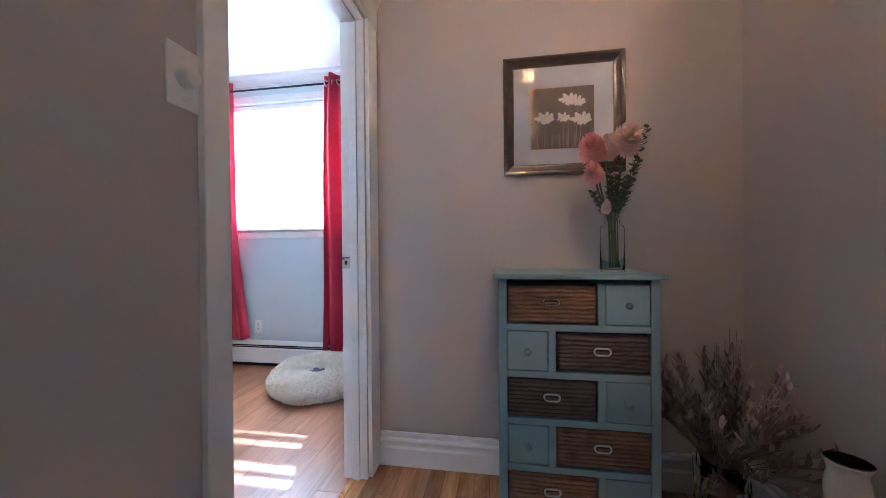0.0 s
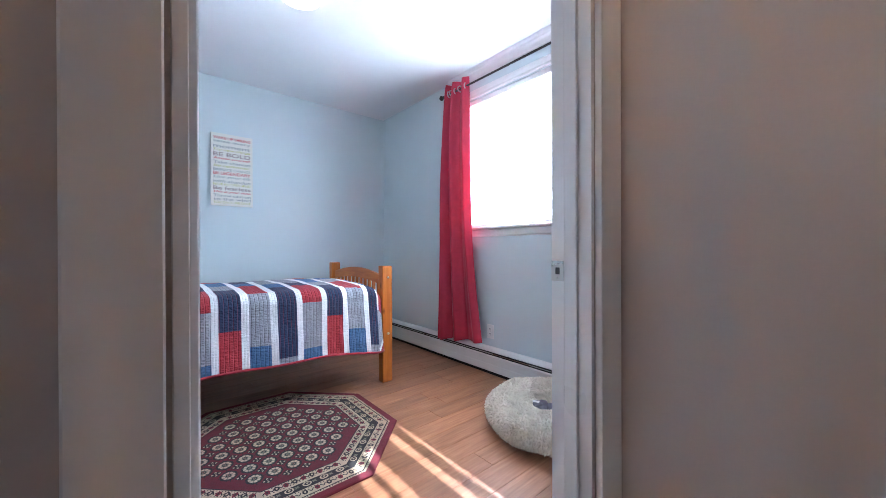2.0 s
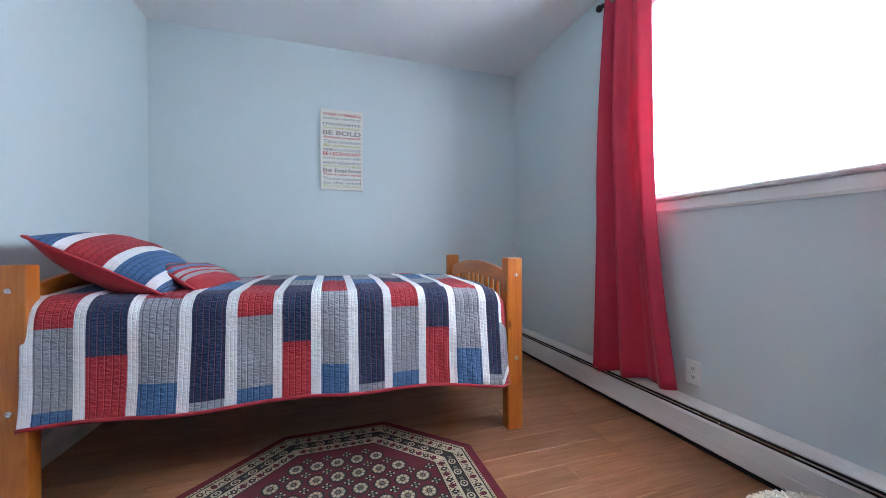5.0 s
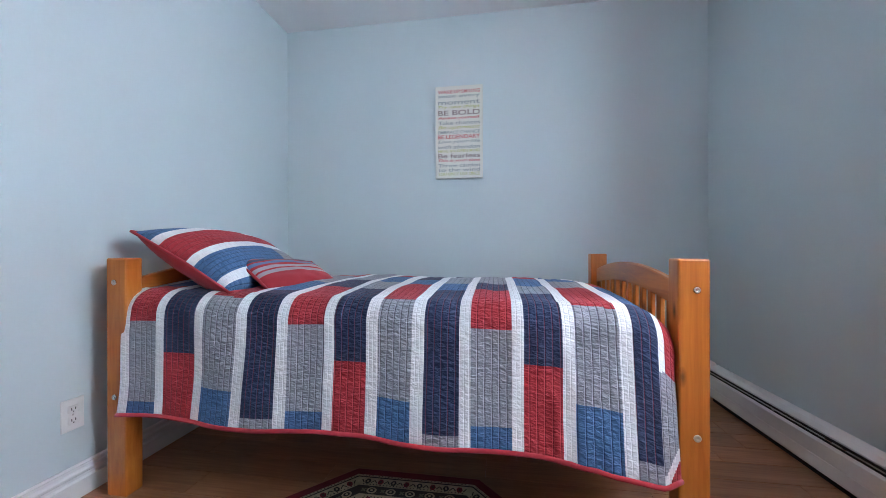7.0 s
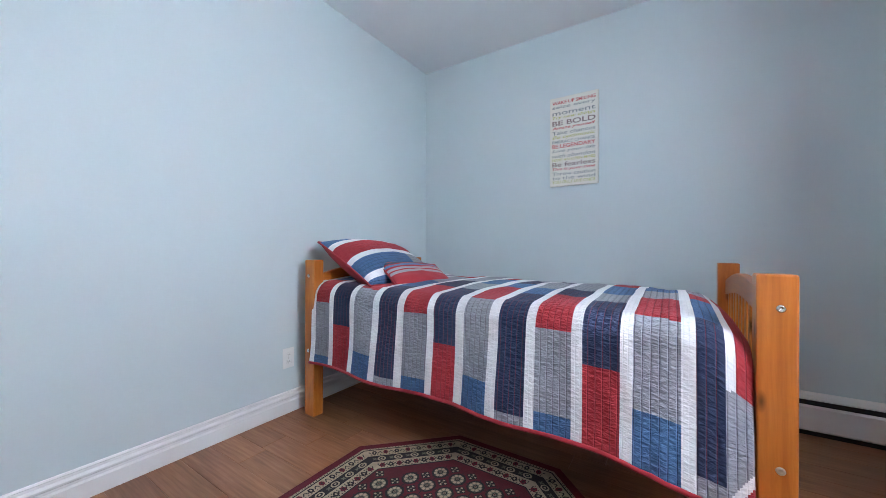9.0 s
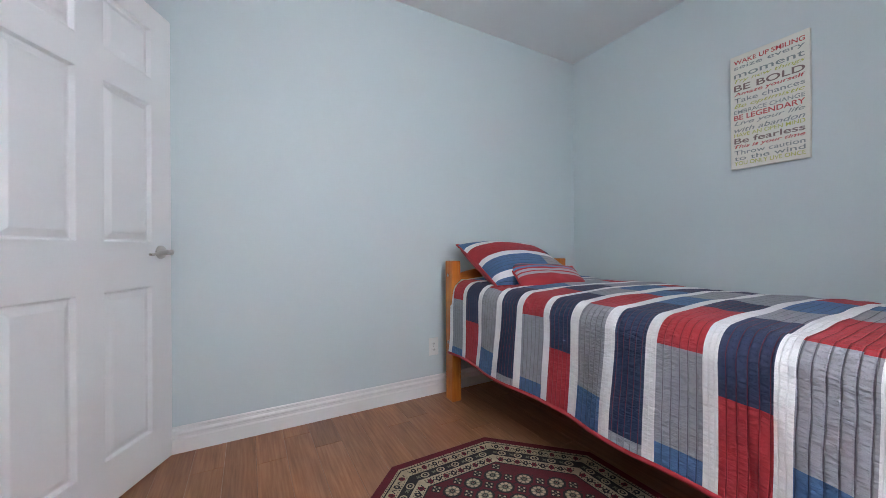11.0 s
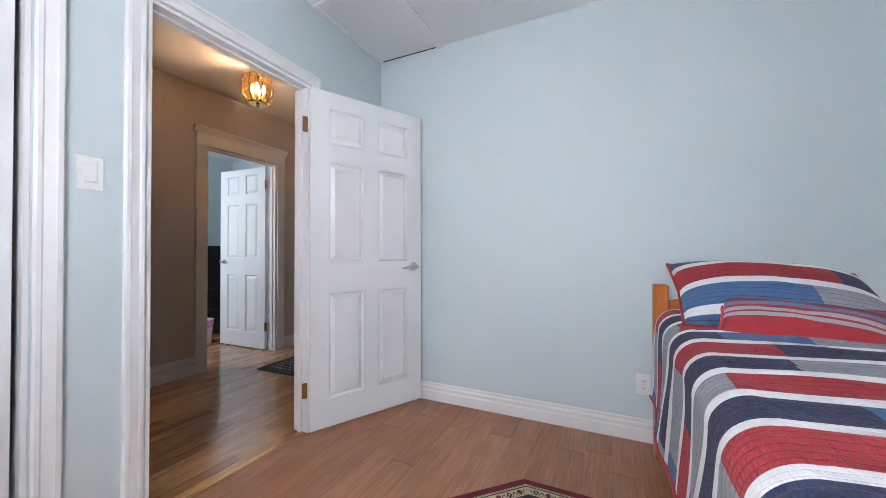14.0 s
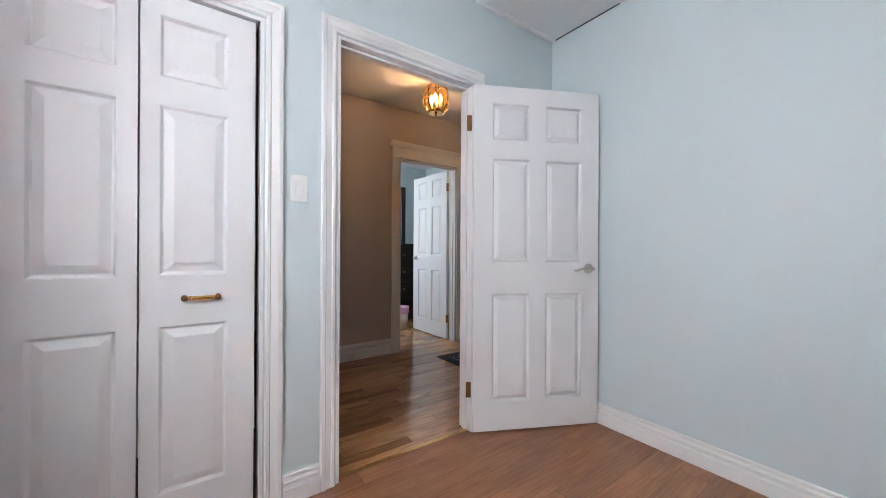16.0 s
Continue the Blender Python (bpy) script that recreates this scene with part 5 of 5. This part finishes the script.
part("mat_board", box(AX0 + 0.042, AX1 - 0.042, -0.007, -0.002, AZ0 + 0.042, AZ1 - 0.042), plain("pale_grey_mat", (0.42, 0.45, 0.53), 0.8, vary=0.03), art, "pale blue-grey mat board")
px0, px1, pz0, pz1 = AX0 + 0.123, AX1 - 0.129, AZ0 + 0.116, AZ1 - 0.144
part("fillet", box(px0 - 0.006, px1 + 0.006, -0.009, -0.0065, pz0 - 0.006, pz1 + 0.006), BRASS, art, "thin gilt fillet")
part("print", box(px0, px1, -0.0105, -0.0085, pz0, pz1), plain("print_taupe", (0.13, 0.105, 0.095), 0.7, vary=0.3, scale=9), art, "dusky printed ground")
PETAL = plain("print_white", (0.72, 0.70, 0.67), 0.7, vary=0.1, relief=0)
STEM = plain("print_stem", (0.27, 0.24, 0.22), 0.7, vary=0.2, relief=0)
for fx, fz, n, sz in ((0.22, 0.50, 6, 0.024), (0.52, 0.50, 5, 0.018), (0.82, 0.46, 6, 0.025), (0.62, 0.80, 6, 0.023), (0.76, 0.76, 5, 0.019)):
    x, z = px0 + fx * (px1 - px0), pz0 + fz * (pz1 - pz0)
    bm = bmesh.new()
    for q in range(n * 3):
        a, d = q * 2.39996, sz * 1.25 * math.sqrt((q + 0.4) / (n * 3))
        fx_, fz_, ln = x + d * math.cos(a) * 1.15, z + d * math.sin(a) * 0.75, sz * (0.34 + 0.14 * ((q * 7) % 3))
        c = []
        for k in range(8):
            e = k * math.pi / 4
            u, w = ln * math.cos(e), ln * 0.55 * math.sin(e)
            c.append(bm.verts.new((fx_ + u * math.cos(a) - w * math.sin(a), -0.0108 - 0.0001 * q, fz_ + u * math.sin(a) + w * math.cos(a))))
        bm.faces.new(c)
    part("printed_flower", bm, PETAL, art)
    bm = bmesh.new()
    lean = (fx - 0.5) * 0.04
    vs_ = [bm.verts.new(p) for p in ((x - 0.002 - lean, -0.0107, pz0), (x + 0.003 - lean, -0.0107, pz0), (x + 0.0015, -0.0107, z - sz), (x - 0.0015, -0.0107, z - sz))]
    bm.faces.new(vs_)
    part("printed_stem", bm, STEM, art)
for k in range(7):
    x = px0 + (0.1 + 0.12 * k) * (px1 - px0)
    bm = bmesh.new()
    bm.faces.new([bm.verts.new(p) for p in ((x - 0.004, -0.01065, pz0), (x + 0.004, -0.01065, pz0), (x + 0.006 * (k - 3) / 3, -0.01065, pz0 + 0.07 + 0.015 * (k % 3)))])
    part("printed_leaf", bm, STEM, art)
pg = part("glazing", box(AX0 + 0.040, AX1 - 0.040, -0.0145, -0.0125, AZ0 + 0.040, AZ1 - 0.040), glass("picture_glass", (1, 1, 1), 0.03), art)
pg.visible_shadow = False

# ---- flowers ----
PINK = plain("pink_petals", (0.80, 0.42, 0.40), 0.7, vary=0.2, scale=30)
PALE_PINK = plain("pale_pink_petals", (0.88, 0.66, 0.58), 0.7, vary=0.2, scale=30)
LEAF = plain("grey_green_leaf", (0.085, 0.115, 0.075), 0.6, vary=0.3, scale=40)
STALK = plain("green_stalk", (0.12, 0.15, 0.07), 0.6, vary=0.3)
VGLASS = glass("vase_glass", (0.99, 1.0, 0.99), 0.01, 1.18)


def petal(bm, c, d, up, ln, w, curl):
    d, up = d.normalized(), up.normalized()
    s = d.cross(up).normalized()
    rows = []
    for k, (q, ww) in enumerate(((0.0, 0.35), (0.45, 1.0), (0.8, 0.8), (1.0, 0.25))):
        p = c + d * ln * q + up * curl * q * q
        rows.append((bm.verts.new(p - s * w * ww / 2), bm.verts.new(p + s * w * ww / 2)))
    for a, b in zip(rows, rows[1:]):
        f = bm.faces.new((a[0], a[1], b[1], b[0]))
        f.smooth = True


def mum(bm, c, axis, r, rng, layers=9):
    axis = axis.normalized()
    o = axis.orthogonal().normalized()
    for l in range(layers):
        tilt = radians(-25 + 105 * l / (layers - 1))
        n = 26 - l
        for k in range(n):
            a = 2 * math.pi * (k + rng.random() * 0.6) / n
            rad = Matrix.Rotation(a, 3, axis) @ o
            d = rad * math.cos(tilt) + axis * math.sin(tilt)
            petal(bm, c + axis * 0.004 * l, d, axis, r * (1.0 - 0.045 * l) * rng.uniform(0.85, 1.05), r * 0.24, r * 0.16)


rng = random.Random(21)
VX, VY, VZ = 0.638, 3.484, CTOP
vase = thing("flower_vase", "clear glass vase standing on the blue chest", "vase", pose(VX, VY, VZ) @ Matrix.Diagonal((1.08, 1.08, 1.2, 1)))
part("body", lathe([(0.0, 0.0), (0.038, 0.0), (0.040, 0.003), (0.039, 0.134), (0.036, 0.142), (0.024, 0.150), (0.022, 0.180), (0.024, 0.190), (0.0228, 0.190), (0.0208, 0.180), (0.0225, 0.151), (0.035, 0.141), (0.0376, 0.134), (0.0385, 0.008), (0.0, 0.006)], 32), VGLASS, vase, smooth=True)
bpy.data.objects["flower_vase"].children[0].visible_shadow = False
bouquet = thing("bouquet", "pink chrysanthemums with eucalyptus leaves in a glass vase", "flowers", pose(VX, VY, VZ) @ Matrix.Scale(1.17, 4))
heads = [((0.026, -0.03, 0.396), 0.056, PALE_PINK), ((-0.062, -0.020, 0.378), 0.050, PINK), ((-0.060, -0.025, 0.302), 0.036, PINK), ((-0.010, 0.035, 0.388), 0.044, PALE_PINK), ((-0.028, -0.035, 0.195), 0.018, PALE_PINK)]
for c, r, mat in heads:
    c = Vector(c)
    bm = bmesh.new()
    mum(bm, c, Vector((c.x * 2, c.y * 2 - 0.22, 0.25)), r, rng)
    part("blossom", bm, mat, bouquet, "pink blossom")
    part("stem", tube([(rng.uniform(-0.02, 0.02), rng.uniform(-0.02, 0.02), 0.012), (c.x * 0.2, c.y * 0.2, 0.16), tuple(c * 0.97)], 0.0028, 6), STALK, bouquet)
for tip in ((0.108, 0.0, 0.455), (0.055, 0.02, 0.30), (-0.015, -0.035, 0.33), (0.020, -0.03, 0.36), (0.075, -0.02, 0.35), (-0.06, 0.0, 0.255), (0.0, 0.0, 0.30), (0.04, -0.04, 0.29)):
    tip = Vector(tip)
    base = Vector((rng.uniform(-0.018, 0.018), rng.uniform(-0.018, 0.018), 0.012))
    pts = [base, Vector((tip.x * 0.15, tip.y * 0.15, 0.165)), Vector((tip.x * 0.55, tip.y * 0.55, 0.165 + (tip.z - 0.165) * 0.55)), tip]
    sp = part("sprig", tube([tuple(p) for p in pts], 0.0018, 6, 0.5), STALK, bouquet)
    bm = bmesh.new()
    for k in range(34):
        q = 0.15 + 0.85 * k / 33
        p = pts[1].lerp(tip, q)
        a = k * 2.4
        d = Vector((math.cos(a), math.sin(a), 0.35))
        petal(bm, p, d, Vector((0, 0, 1)), 0.024 * (1.15 - 0.5 * q), 0.017, 0.003)
    part("eucalyptus_foliage", bm, LEAF, sp)

# dried flowers in a glass vase on the floor
DRY = [plain(n, c, 0.9, vary=0.35, scale=40) for n, c in (("dried_mauve", (0.27, 0.19, 0.20)), ("dried_brown", (0.17, 0.125, 0.105)), ("dried_pale", (0.38, 0.28, 0.27)))]
DX, DY = 0.925, 3.345
dv = thing("floor_vase", "clear glass floor vase wrapped in cellophane", "vase", pose(DX, DY, 0))
part("body", lathe([(0.0, 0.0), (0.055, 0.0), (0.060, 0.006), (0.058, 0.16), (0.050, 0.24), (0.056, 0.33), (0.053, 0.33), (0.047, 0.24), (0.055, 0.16), (0.056, 0.014), (0.0, 0.012)], 32), VGLASS, dv, smooth=True)
bm = bmesh.new()
prev = None
for j in range(9):
    z = 0.02 + 0.30 * j / 8
    ringv = []
    for i in range(36):
        a = 2 * math.pi * i / 36
        r = 0.066 + 0.012 * noise.noise((3 * math.cos(a), 3 * math.sin(a), z * 14)) + 0.010 * j / 8
        ringv.append(bm.verts.new((r * math.cos(a), r * math.sin(a), z)))
    if prev:
        for i in range(36):
            bm.faces.new((prev[i], prev[(i + 1) % 36], ringv[(i + 1) % 36], ringv[i]))
    prev = ringv
part("wrap", bm, glass("cellophane", (1, 1, 1), 0.08, 1.1), dv, "crinkled clear cellophane")
for ob in bpy.data.objects["floor_vase"].children:
    ob.visible_shadow = False
dried = thing("dried_bouquet", "dried mauve and brown flower stems in a floor vase", "dried flowers", pose(DX, DY, 0))
for k in range(92):
    a = k * 2.39996
    tall = rng.random() < 0.12
    spread = rng.uniform(0.05, 0.34) if not tall else rng.uniform(0.02, 0.08)
    zt = rng.uniform(0.42, 0.68) if not tall else rng.uniform(0.68, 0.80)
    tip = Vector((spread * math.cos(a) * 0.95, spread * math.sin(a) * 0.75, zt - spread * 0.25))
    tip.x = min(tip.x, HALL_E - DX - 0.02)
    tip.y = min(tip.y, HALL_N - DY - 0.03)
    tip.x = max(tip.x, CX1 + 0.03 - DX)
    base = Vector((0.03 * math.cos(a), 0.03 * math.sin(a), 0.02))
    midp = Vector((0.035 * math.cos(a), 0.035 * math.sin(a), 0.31))
    mat = DRY[k % 3]
    st = part("stem", tube([tuple(base), tuple(midp), tuple(midp.lerp(tip, 0.5) + Vector((0, 0, 0.012))), tuple(tip)], 0.0016, 5, 0.6), DRY[1], dried)
    bm = bmesh.new()
    for q in range(26 if not tall else 18):
        f = 0.30 + 0.70 * q / 25
        p = midp.lerp(tip, min(1, f)) + Vector((0, 0, 0.012 * math.sin(math.pi * f)))
        d = Vector((rng.uniform(-1, 1), rng.uniform(-1, 1), rng.uniform(-0.2, 0.9)))
        petal(bm, p, d + (tip - midp).normalized() * 0.9, Vector((0, 0, 1)), rng.uniform(0.020, 0.044), rng.uniform(0.007, 0.014), 0.003)
    part("dried_spike", bm, mat, st)

urn = thing("ceramic_urn", "white ceramic urn with a red glazed inside", "urn", pose(1.072, 3.10, 0) @ Matrix.Diagonal((1.02, 1.02, 1.12, 1)))
WHITE_CER = plain("white_ceramic", (0.66, 0.62, 0.56), 0.25, vary=0.06)
part("body", lathe([(0.0, 0.0), (0.045, 0.0), (0.047, 0.010), (0.030, 0.035), (0.024, 0.10), (0.023, 0.20), (0.028, 0.27), (0.040, 0.335), (0.043, 0.365), (0.040, 0.392), (0.036, 0.408), (0.039, 0.422), (0.046, 0.434), (0.043, 0.436)], 36), WHITE_CER, urn, smooth=True)
part("lining", lathe([(0.043, 0.436), (0.036, 0.424), (0.033, 0.414), (0.0, 0.412)], 36), plain("red_glaze", (0.50, 0.030, 0.028), 0.15, vary=0.1), urn, "dark red glazed lining", True)

# ---- hall chandelier ----
chand = thing("ceiling_chandelier", "small brass chandelier with amber glass panels, lit", "ceiling light", pose(0.452, 2.405, TOP) @ Matrix.Scale(1.13, 4))
part("canopy", lathe([(0.0, 0.0), (0.062, 0.0), (0.060, -0.014), (0.030, -0.028), (0.010, -0.034), (0.008, -0.060), (0.0, -0.060)], 28), GOLD, chand, smooth=True)
AMBER = glass("amber_glass", (1.0, 0.80, 0.52), 0.03)
for k in range(8):
    a = 2 * math.pi * k / 8
    m = pose(0, 0, 0, 0, 0, math.degrees(a))
    bm = bmesh.new()
    prof = [(0.045, -0.050), (0.088, -0.085), (0.100, -0.150), (0.092, -0.215), (0.060, -0.262)]
    w = [0.020, 0.034, 0.038, 0.035, 0.022]
    fr, bk = [], []
    for (r, z_), ww in zip(prof, w):
        fr.append([bm.verts.new(m @ Vector((r, s * ww, z_))) for s in (-1, 1)])
        bk.append([bm.verts.new(m @ Vector((r - 0.004, s * ww, z_))) for s in (-1, 1)])
    for q in range(4):
        bm.faces.new((fr[q][0], fr[q][1], fr[q + 1][1], fr[q + 1][0]))
        bm.faces.new((bk[q][1], bk[q][0], bk[q + 1][0], bk[q + 1][1]))
        for s in (0, 1):
            bm.faces.new((fr[q][s], fr[q + 1][s], bk[q + 1][s], bk[q][s]))
    bm.faces.new((fr[0][1], fr[0][0], bk[0][0], bk[0][1]))
    bm.faces.new((fr[4][0], fr[4][1], bk[4][1], bk[4][0]))
    bmesh.ops.recalc_face_normals(bm, faces=bm.faces)
    gp = part("glass_panel", bm, AMBER, chand, "amber glass panel")
    gp.visible_shadow = k % 4 == 0
    b = math.pi / 8
    pts = [(r * math.cos(a + b) * 1.02, r * math.sin(a + b) * 1.02, z_) for r, z_ in prof]
    part("rib", tube(pts, 0.0022, 6), GOLD, chand)
part("bottom_ring", lathe([(0.052, -0.258), (0.064, -0.258), (0.064, -0.268), (0.052, -0.268)], 28), GOLD, chand)
part("plate", lathe([(0.0, -0.236), (0.030, -0.236), (0.034, -0.242), (0.012, -0.252), (0.010, -0.284), (0.0, -0.288)], 20), GOLD, chand, smooth=True)
part("column", tube([(0, 0, -0.058), (0, 0, -0.238)], 0.005, 10), GOLD, chand)
BULB = glow("warm_bulb", (1.0, 0.62, 0.30), 60.0)
for k in range(4):
    a = 2 * math.pi * (k + 0.5) / 4
    x, y = 0.034 * math.cos(a), 0.034 * math.sin(a)
    sl = part("candle", lathe([(0.009, -0.236), (0.009, -0.190), (0.0, -0.190)], 12, pose(x, y, 0)), WHITE_CER, chand, "white candle sleeve")
    part("bulb", lathe([(0.0, -0.190), (0.008, -0.186), (0.013, -0.168), (0.011, -0.150), (0.004, -0.130), (0.0, -0.124)], 14, pose(x, y, 0)), BULB, sl, "glowing flame bulb", True)
lamp = new("chandelier_lamp", bpy.data.lights.new("chandelier_lamp", 'POINT'))
lamp.data.energy, lamp.data.color, lamp.data.shadow_soft_size = 255, (1.0, 0.57, 0.31), 0.006
lamp.location = (0.452, 2.405, TOP - 0.155)

# ---- hall rug ----
HR = [plain(n, c, 0.95, vary=0.25, scale=25, grain=400, relief=0.8, depth=0.002) for n, c in (("mat_dark", (0.030, 0.034, 0.032)), ("mat_grey", (0.20, 0.21, 0.20)))]
hall_rug = thing("hall_rug", "dark grey patterned runner rug on the hall floor", "rug", pose(0, 0, 0.001))
bm = bmesh.new()
add_box(bm, -0.05, 0.825, 0.75, 2.125, 0.0, 0.008, 0.003)
hr2 = random.Random(12)
for i in range(15):
    for j in range(24):
        cx, cy = 0.02 + 0.055 * i, 0.82 + 0.055 * j
        if cx > 0.775 or cy > 2.075:
            continue
        n, r0 = 6, hr2.uniform(0.013, 0.024)
        vs_ = [bm.verts.new((cx + r0 * hr2.uniform(0.6, 1.2) * math.cos(2 * math.pi * q / n), cy + r0 * hr2.uniform(0.6, 1.3) * math.sin(2 * math.pi * q / n), 0.0084 + 0.0001 * ((i + j) % 3))) for q in range(n)]
        bm.faces.new(vs_).material_index = 1
part("woven_face", bm, HR, hall_rug)

# ---- dark curio cabinet in the hall ----
MAHOG = wood("dark_mahogany", (0.012, 0.005, 0.004), (0.030, 0.010, 0.008), (0.055, 0.018, 0.013), 2, 0.22, 1.0, 0.1, coat=0.5)
cab = thing("curio_cabinet", "tall dark mahogany curio cabinet with turned columns", "cabinet", pose(HALL_E - 0.018, 1.0, 0, 0, 0, 90))
# local x along the wall, local +y towards the hall
part("body", box(-0.30, 0.30, 0.005, 0.26, 0.05, 1.62, 0.004), MAHOG, cab)
for zz, e, hh in ((0.0, 0.035, 0.06), (0.40, 0.030, 0.03), (1.20, 0.030, 0.025), (1.62, 0.030, 0.03), (1.65, 0.050, 0.03)):
    part("moulding", box(-0.30 - e, 0.30 + e, 0.0, 0.26 + e, zz, zz + hh, 0.008, 2), MAHOG, cab)
for s in (-1, 1):
    part("column", lathe([(0.022, 0.43), (0.026, 0.45), (0.018, 0.48), (0.020, 0.80), (0.018, 1.14), (0.026, 1.17), (0.022, 1.20)], 18, pose(s * 0.285, 0.285, 0)), MAHOG, cab, smooth=True)
part("door", box(-0.22, 0.22, 0.258, 0.272, 0.46, 1.17, 0.003), glass("cabinet_glass", (0.6, 0.6, 0.6), 0.05), cab)

# ---- second bedroom ----
ESP = wood("espresso_wood", (0.008, 0.006, 0.006), (0.016, 0.011, 0.010), (0.028, 0.02, 0.017), 0, 0.3, 1.0, 0.1, coat=0.3)
dresser = thing("dresser", "dark espresso dresser in the second bedroom", "dresser", pose(2.62, 1.75, 0, 0, 0, 90))
part("carcass", box(-0.55, 0.75, -0.42, 0.05, 0.0, 1.12, 0.004), ESP, dresser)
part("top", box(-0.57, 0.77, -0.44, 0.07, 1.12, 1.15, 0.005, 2), ESP, dresser)
for k in range(4):
    dr = part("drawer", box(-0.52, 0.72, 0.05, 0.064, 0.10 + 0.253 * k, 0.335 + 0.253 * k, 0.004), ESP, dresser)
    for x in (-0.2, 0.4):
        part("knob", lathe([(0.006, 0), (0.006, 0.012), (0.015, 0.020), (0.0, 0.026)], 14, pose(x, 0.064, 0.22 + 0.253 * k, -90)), STEEL, dr)
mirror = thing("dresser_mirror", "dark framed mirror standing on the dresser", "mirror", pose(2.98, 1.715, 1.15, 0, 0, 90))
for a, b, c, d in ((-0.42, -0.34, 0.0, 0.92), (0.34, 0.42, 0.0, 0.92), (-0.34, 0.34, 0.0, 0.07), (-0.34, 0.34, 0.84, 0.92)):
    part("frame_side", box(a, b, -0.02, 0.02, c, d, 0.008, 2), ESP, mirror)
part("mirror_glass", box(-0.34, 0.34, -0.008, 0.004, 0.07, 0.84), plain("mirror_silver", (0.85, 0.86, 0.86), 0.03, 1.0, vary=0.01, relief=0, rough_vary=0.01), mirror)
orn = thing("perfume_bottles", "small pink bottle and dark flower ornament on the dresser", "ornament", pose(2.72, 1.54, 1.15))
part("bottle", lathe([(0.0, 0), (0.028, 0), (0.030, 0.05), (0.010, 0.065), (0.010, 0.08), (0.0, 0.08)], 16), plain("pink_bottle", (0.62, 0.26, 0.38), 0.2), orn, smooth=True)
bm = bmesh.new()
for k in range(5):
    mum(bm, Vector((0.02 * math.cos(k * 1.3), 0.05 + 0.02 * math.sin(k * 1.3), 0.10 + 0.018 * k)), Vector((math.cos(k * 1.3), math.sin(k * 1.3), 0.8)), 0.022, rng, 3)
add_tube(bm, [(0, 0.05, 0), (0, 0.05, 0.15)], 0.004, 6)
part("spray", bm, DRY[1], orn)
bin_ = thing("waste_bin", "white waste bin with a pink liner bag", "bin", pose(2.20, 1.800, 0))
part("body", lathe([(0.0, 0.004), (0.092, 0.004), (0.096, 0.0), (0.118, 0.27), (0.114, 0.27), (0.090, 0.012), (0.0, 0.012)], 28), PLASTIC, bin_, smooth=True)
part("liner", lathe([(0.117, 0.20), (0.122, 0.235), (0.120, 0.268), (0.124, 0.285), (0.112, 0.287), (0.104, 0.25), (0.07, 0.20), (0.0, 0.19)], 28), plain("pink_bag", (0.66, 0.38, 0.56), 0.4, vary=0.1), bin_, "pink plastic bag", True)

# ---- floor boards ----


def boards(parent, mat, x0, x1, y0, y1, width, lengths, seed, gap=0.0011):
    rng = random.Random(seed)
    cache = {}
    x = x0
    while x < x1 - 0.004:
        xe = min(x + width, x1)
        y = y0 - rng.uniform(0, lengths[1] * 0.8)
        while y < y1:
            ln = round(rng.uniform(*lengths) / 0.05) * 0.05
            a, b = max(y, y0), min(y + ln, y1)
            y += ln
            if b - a < 0.03:
                continue
            key = (round(b - a, 3), round(xe - x, 3))
            if key not in cache:
                hw, hl = (xe - x) / 2 - gap / 2, (b - a) / 2 - gap / 2
                bv = 0.0010
                me = bpy.data.meshes.new("plank")
                co = [(sx * hw, sy * hl, -0.012) for sx, sy in ((-1, -1), (1, -1), (1, 1), (-1, 1))]
                co += [(sx * hw, sy * hl, -bv * 0.7) for sx, sy in ((-1, -1), (1, -1), (1, 1), (-1, 1))]
                co += [(sx * (hw - bv), sy * (hl - bv), 0.0) for sx, sy in ((-1, -1), (1, -1), (1, 1), (-1, 1))]
                fc = [(8, 9, 10, 11)]
                for l0 in (0, 4):
                    fc += [(l0 + i, l0 + (i + 1) % 4, l0 + 4 + (i + 1) % 4, l0 + 4 + i) for i in range(4)]
                me.from_pydata(co, [], fc)
                me.materials.append(mat)
                cache[key] = me
            ob = new("plank", cache[key])
            ob.parent = parent
            ob.location = ((x + xe) / 2, (a + b) / 2, 0)
        x = xe


boards(FLOOR, LAMINATE, WEST, EAST + 0.04, SOUTH, NORTH, 0.127, (0.9, 1.25), 3)
boards(FLOOR_HALL, MAPLE, EAST + 0.04, HALL_W, DOOR_A, DOOR_B, 0.0325, (0.5, 0.9), 5)
boards(FLOOR_HALL, MAPLE, HALL_W, HALL_E + 0.06, HALL_S, HALL_N, 0.067, (0.45, 0.95), 6)
boards(FLOOR_FAR, MAPLE, HALL_E + 0.06, FR_E, FR_S, FR_N, 0.067, (0.6, 1.1), 7)
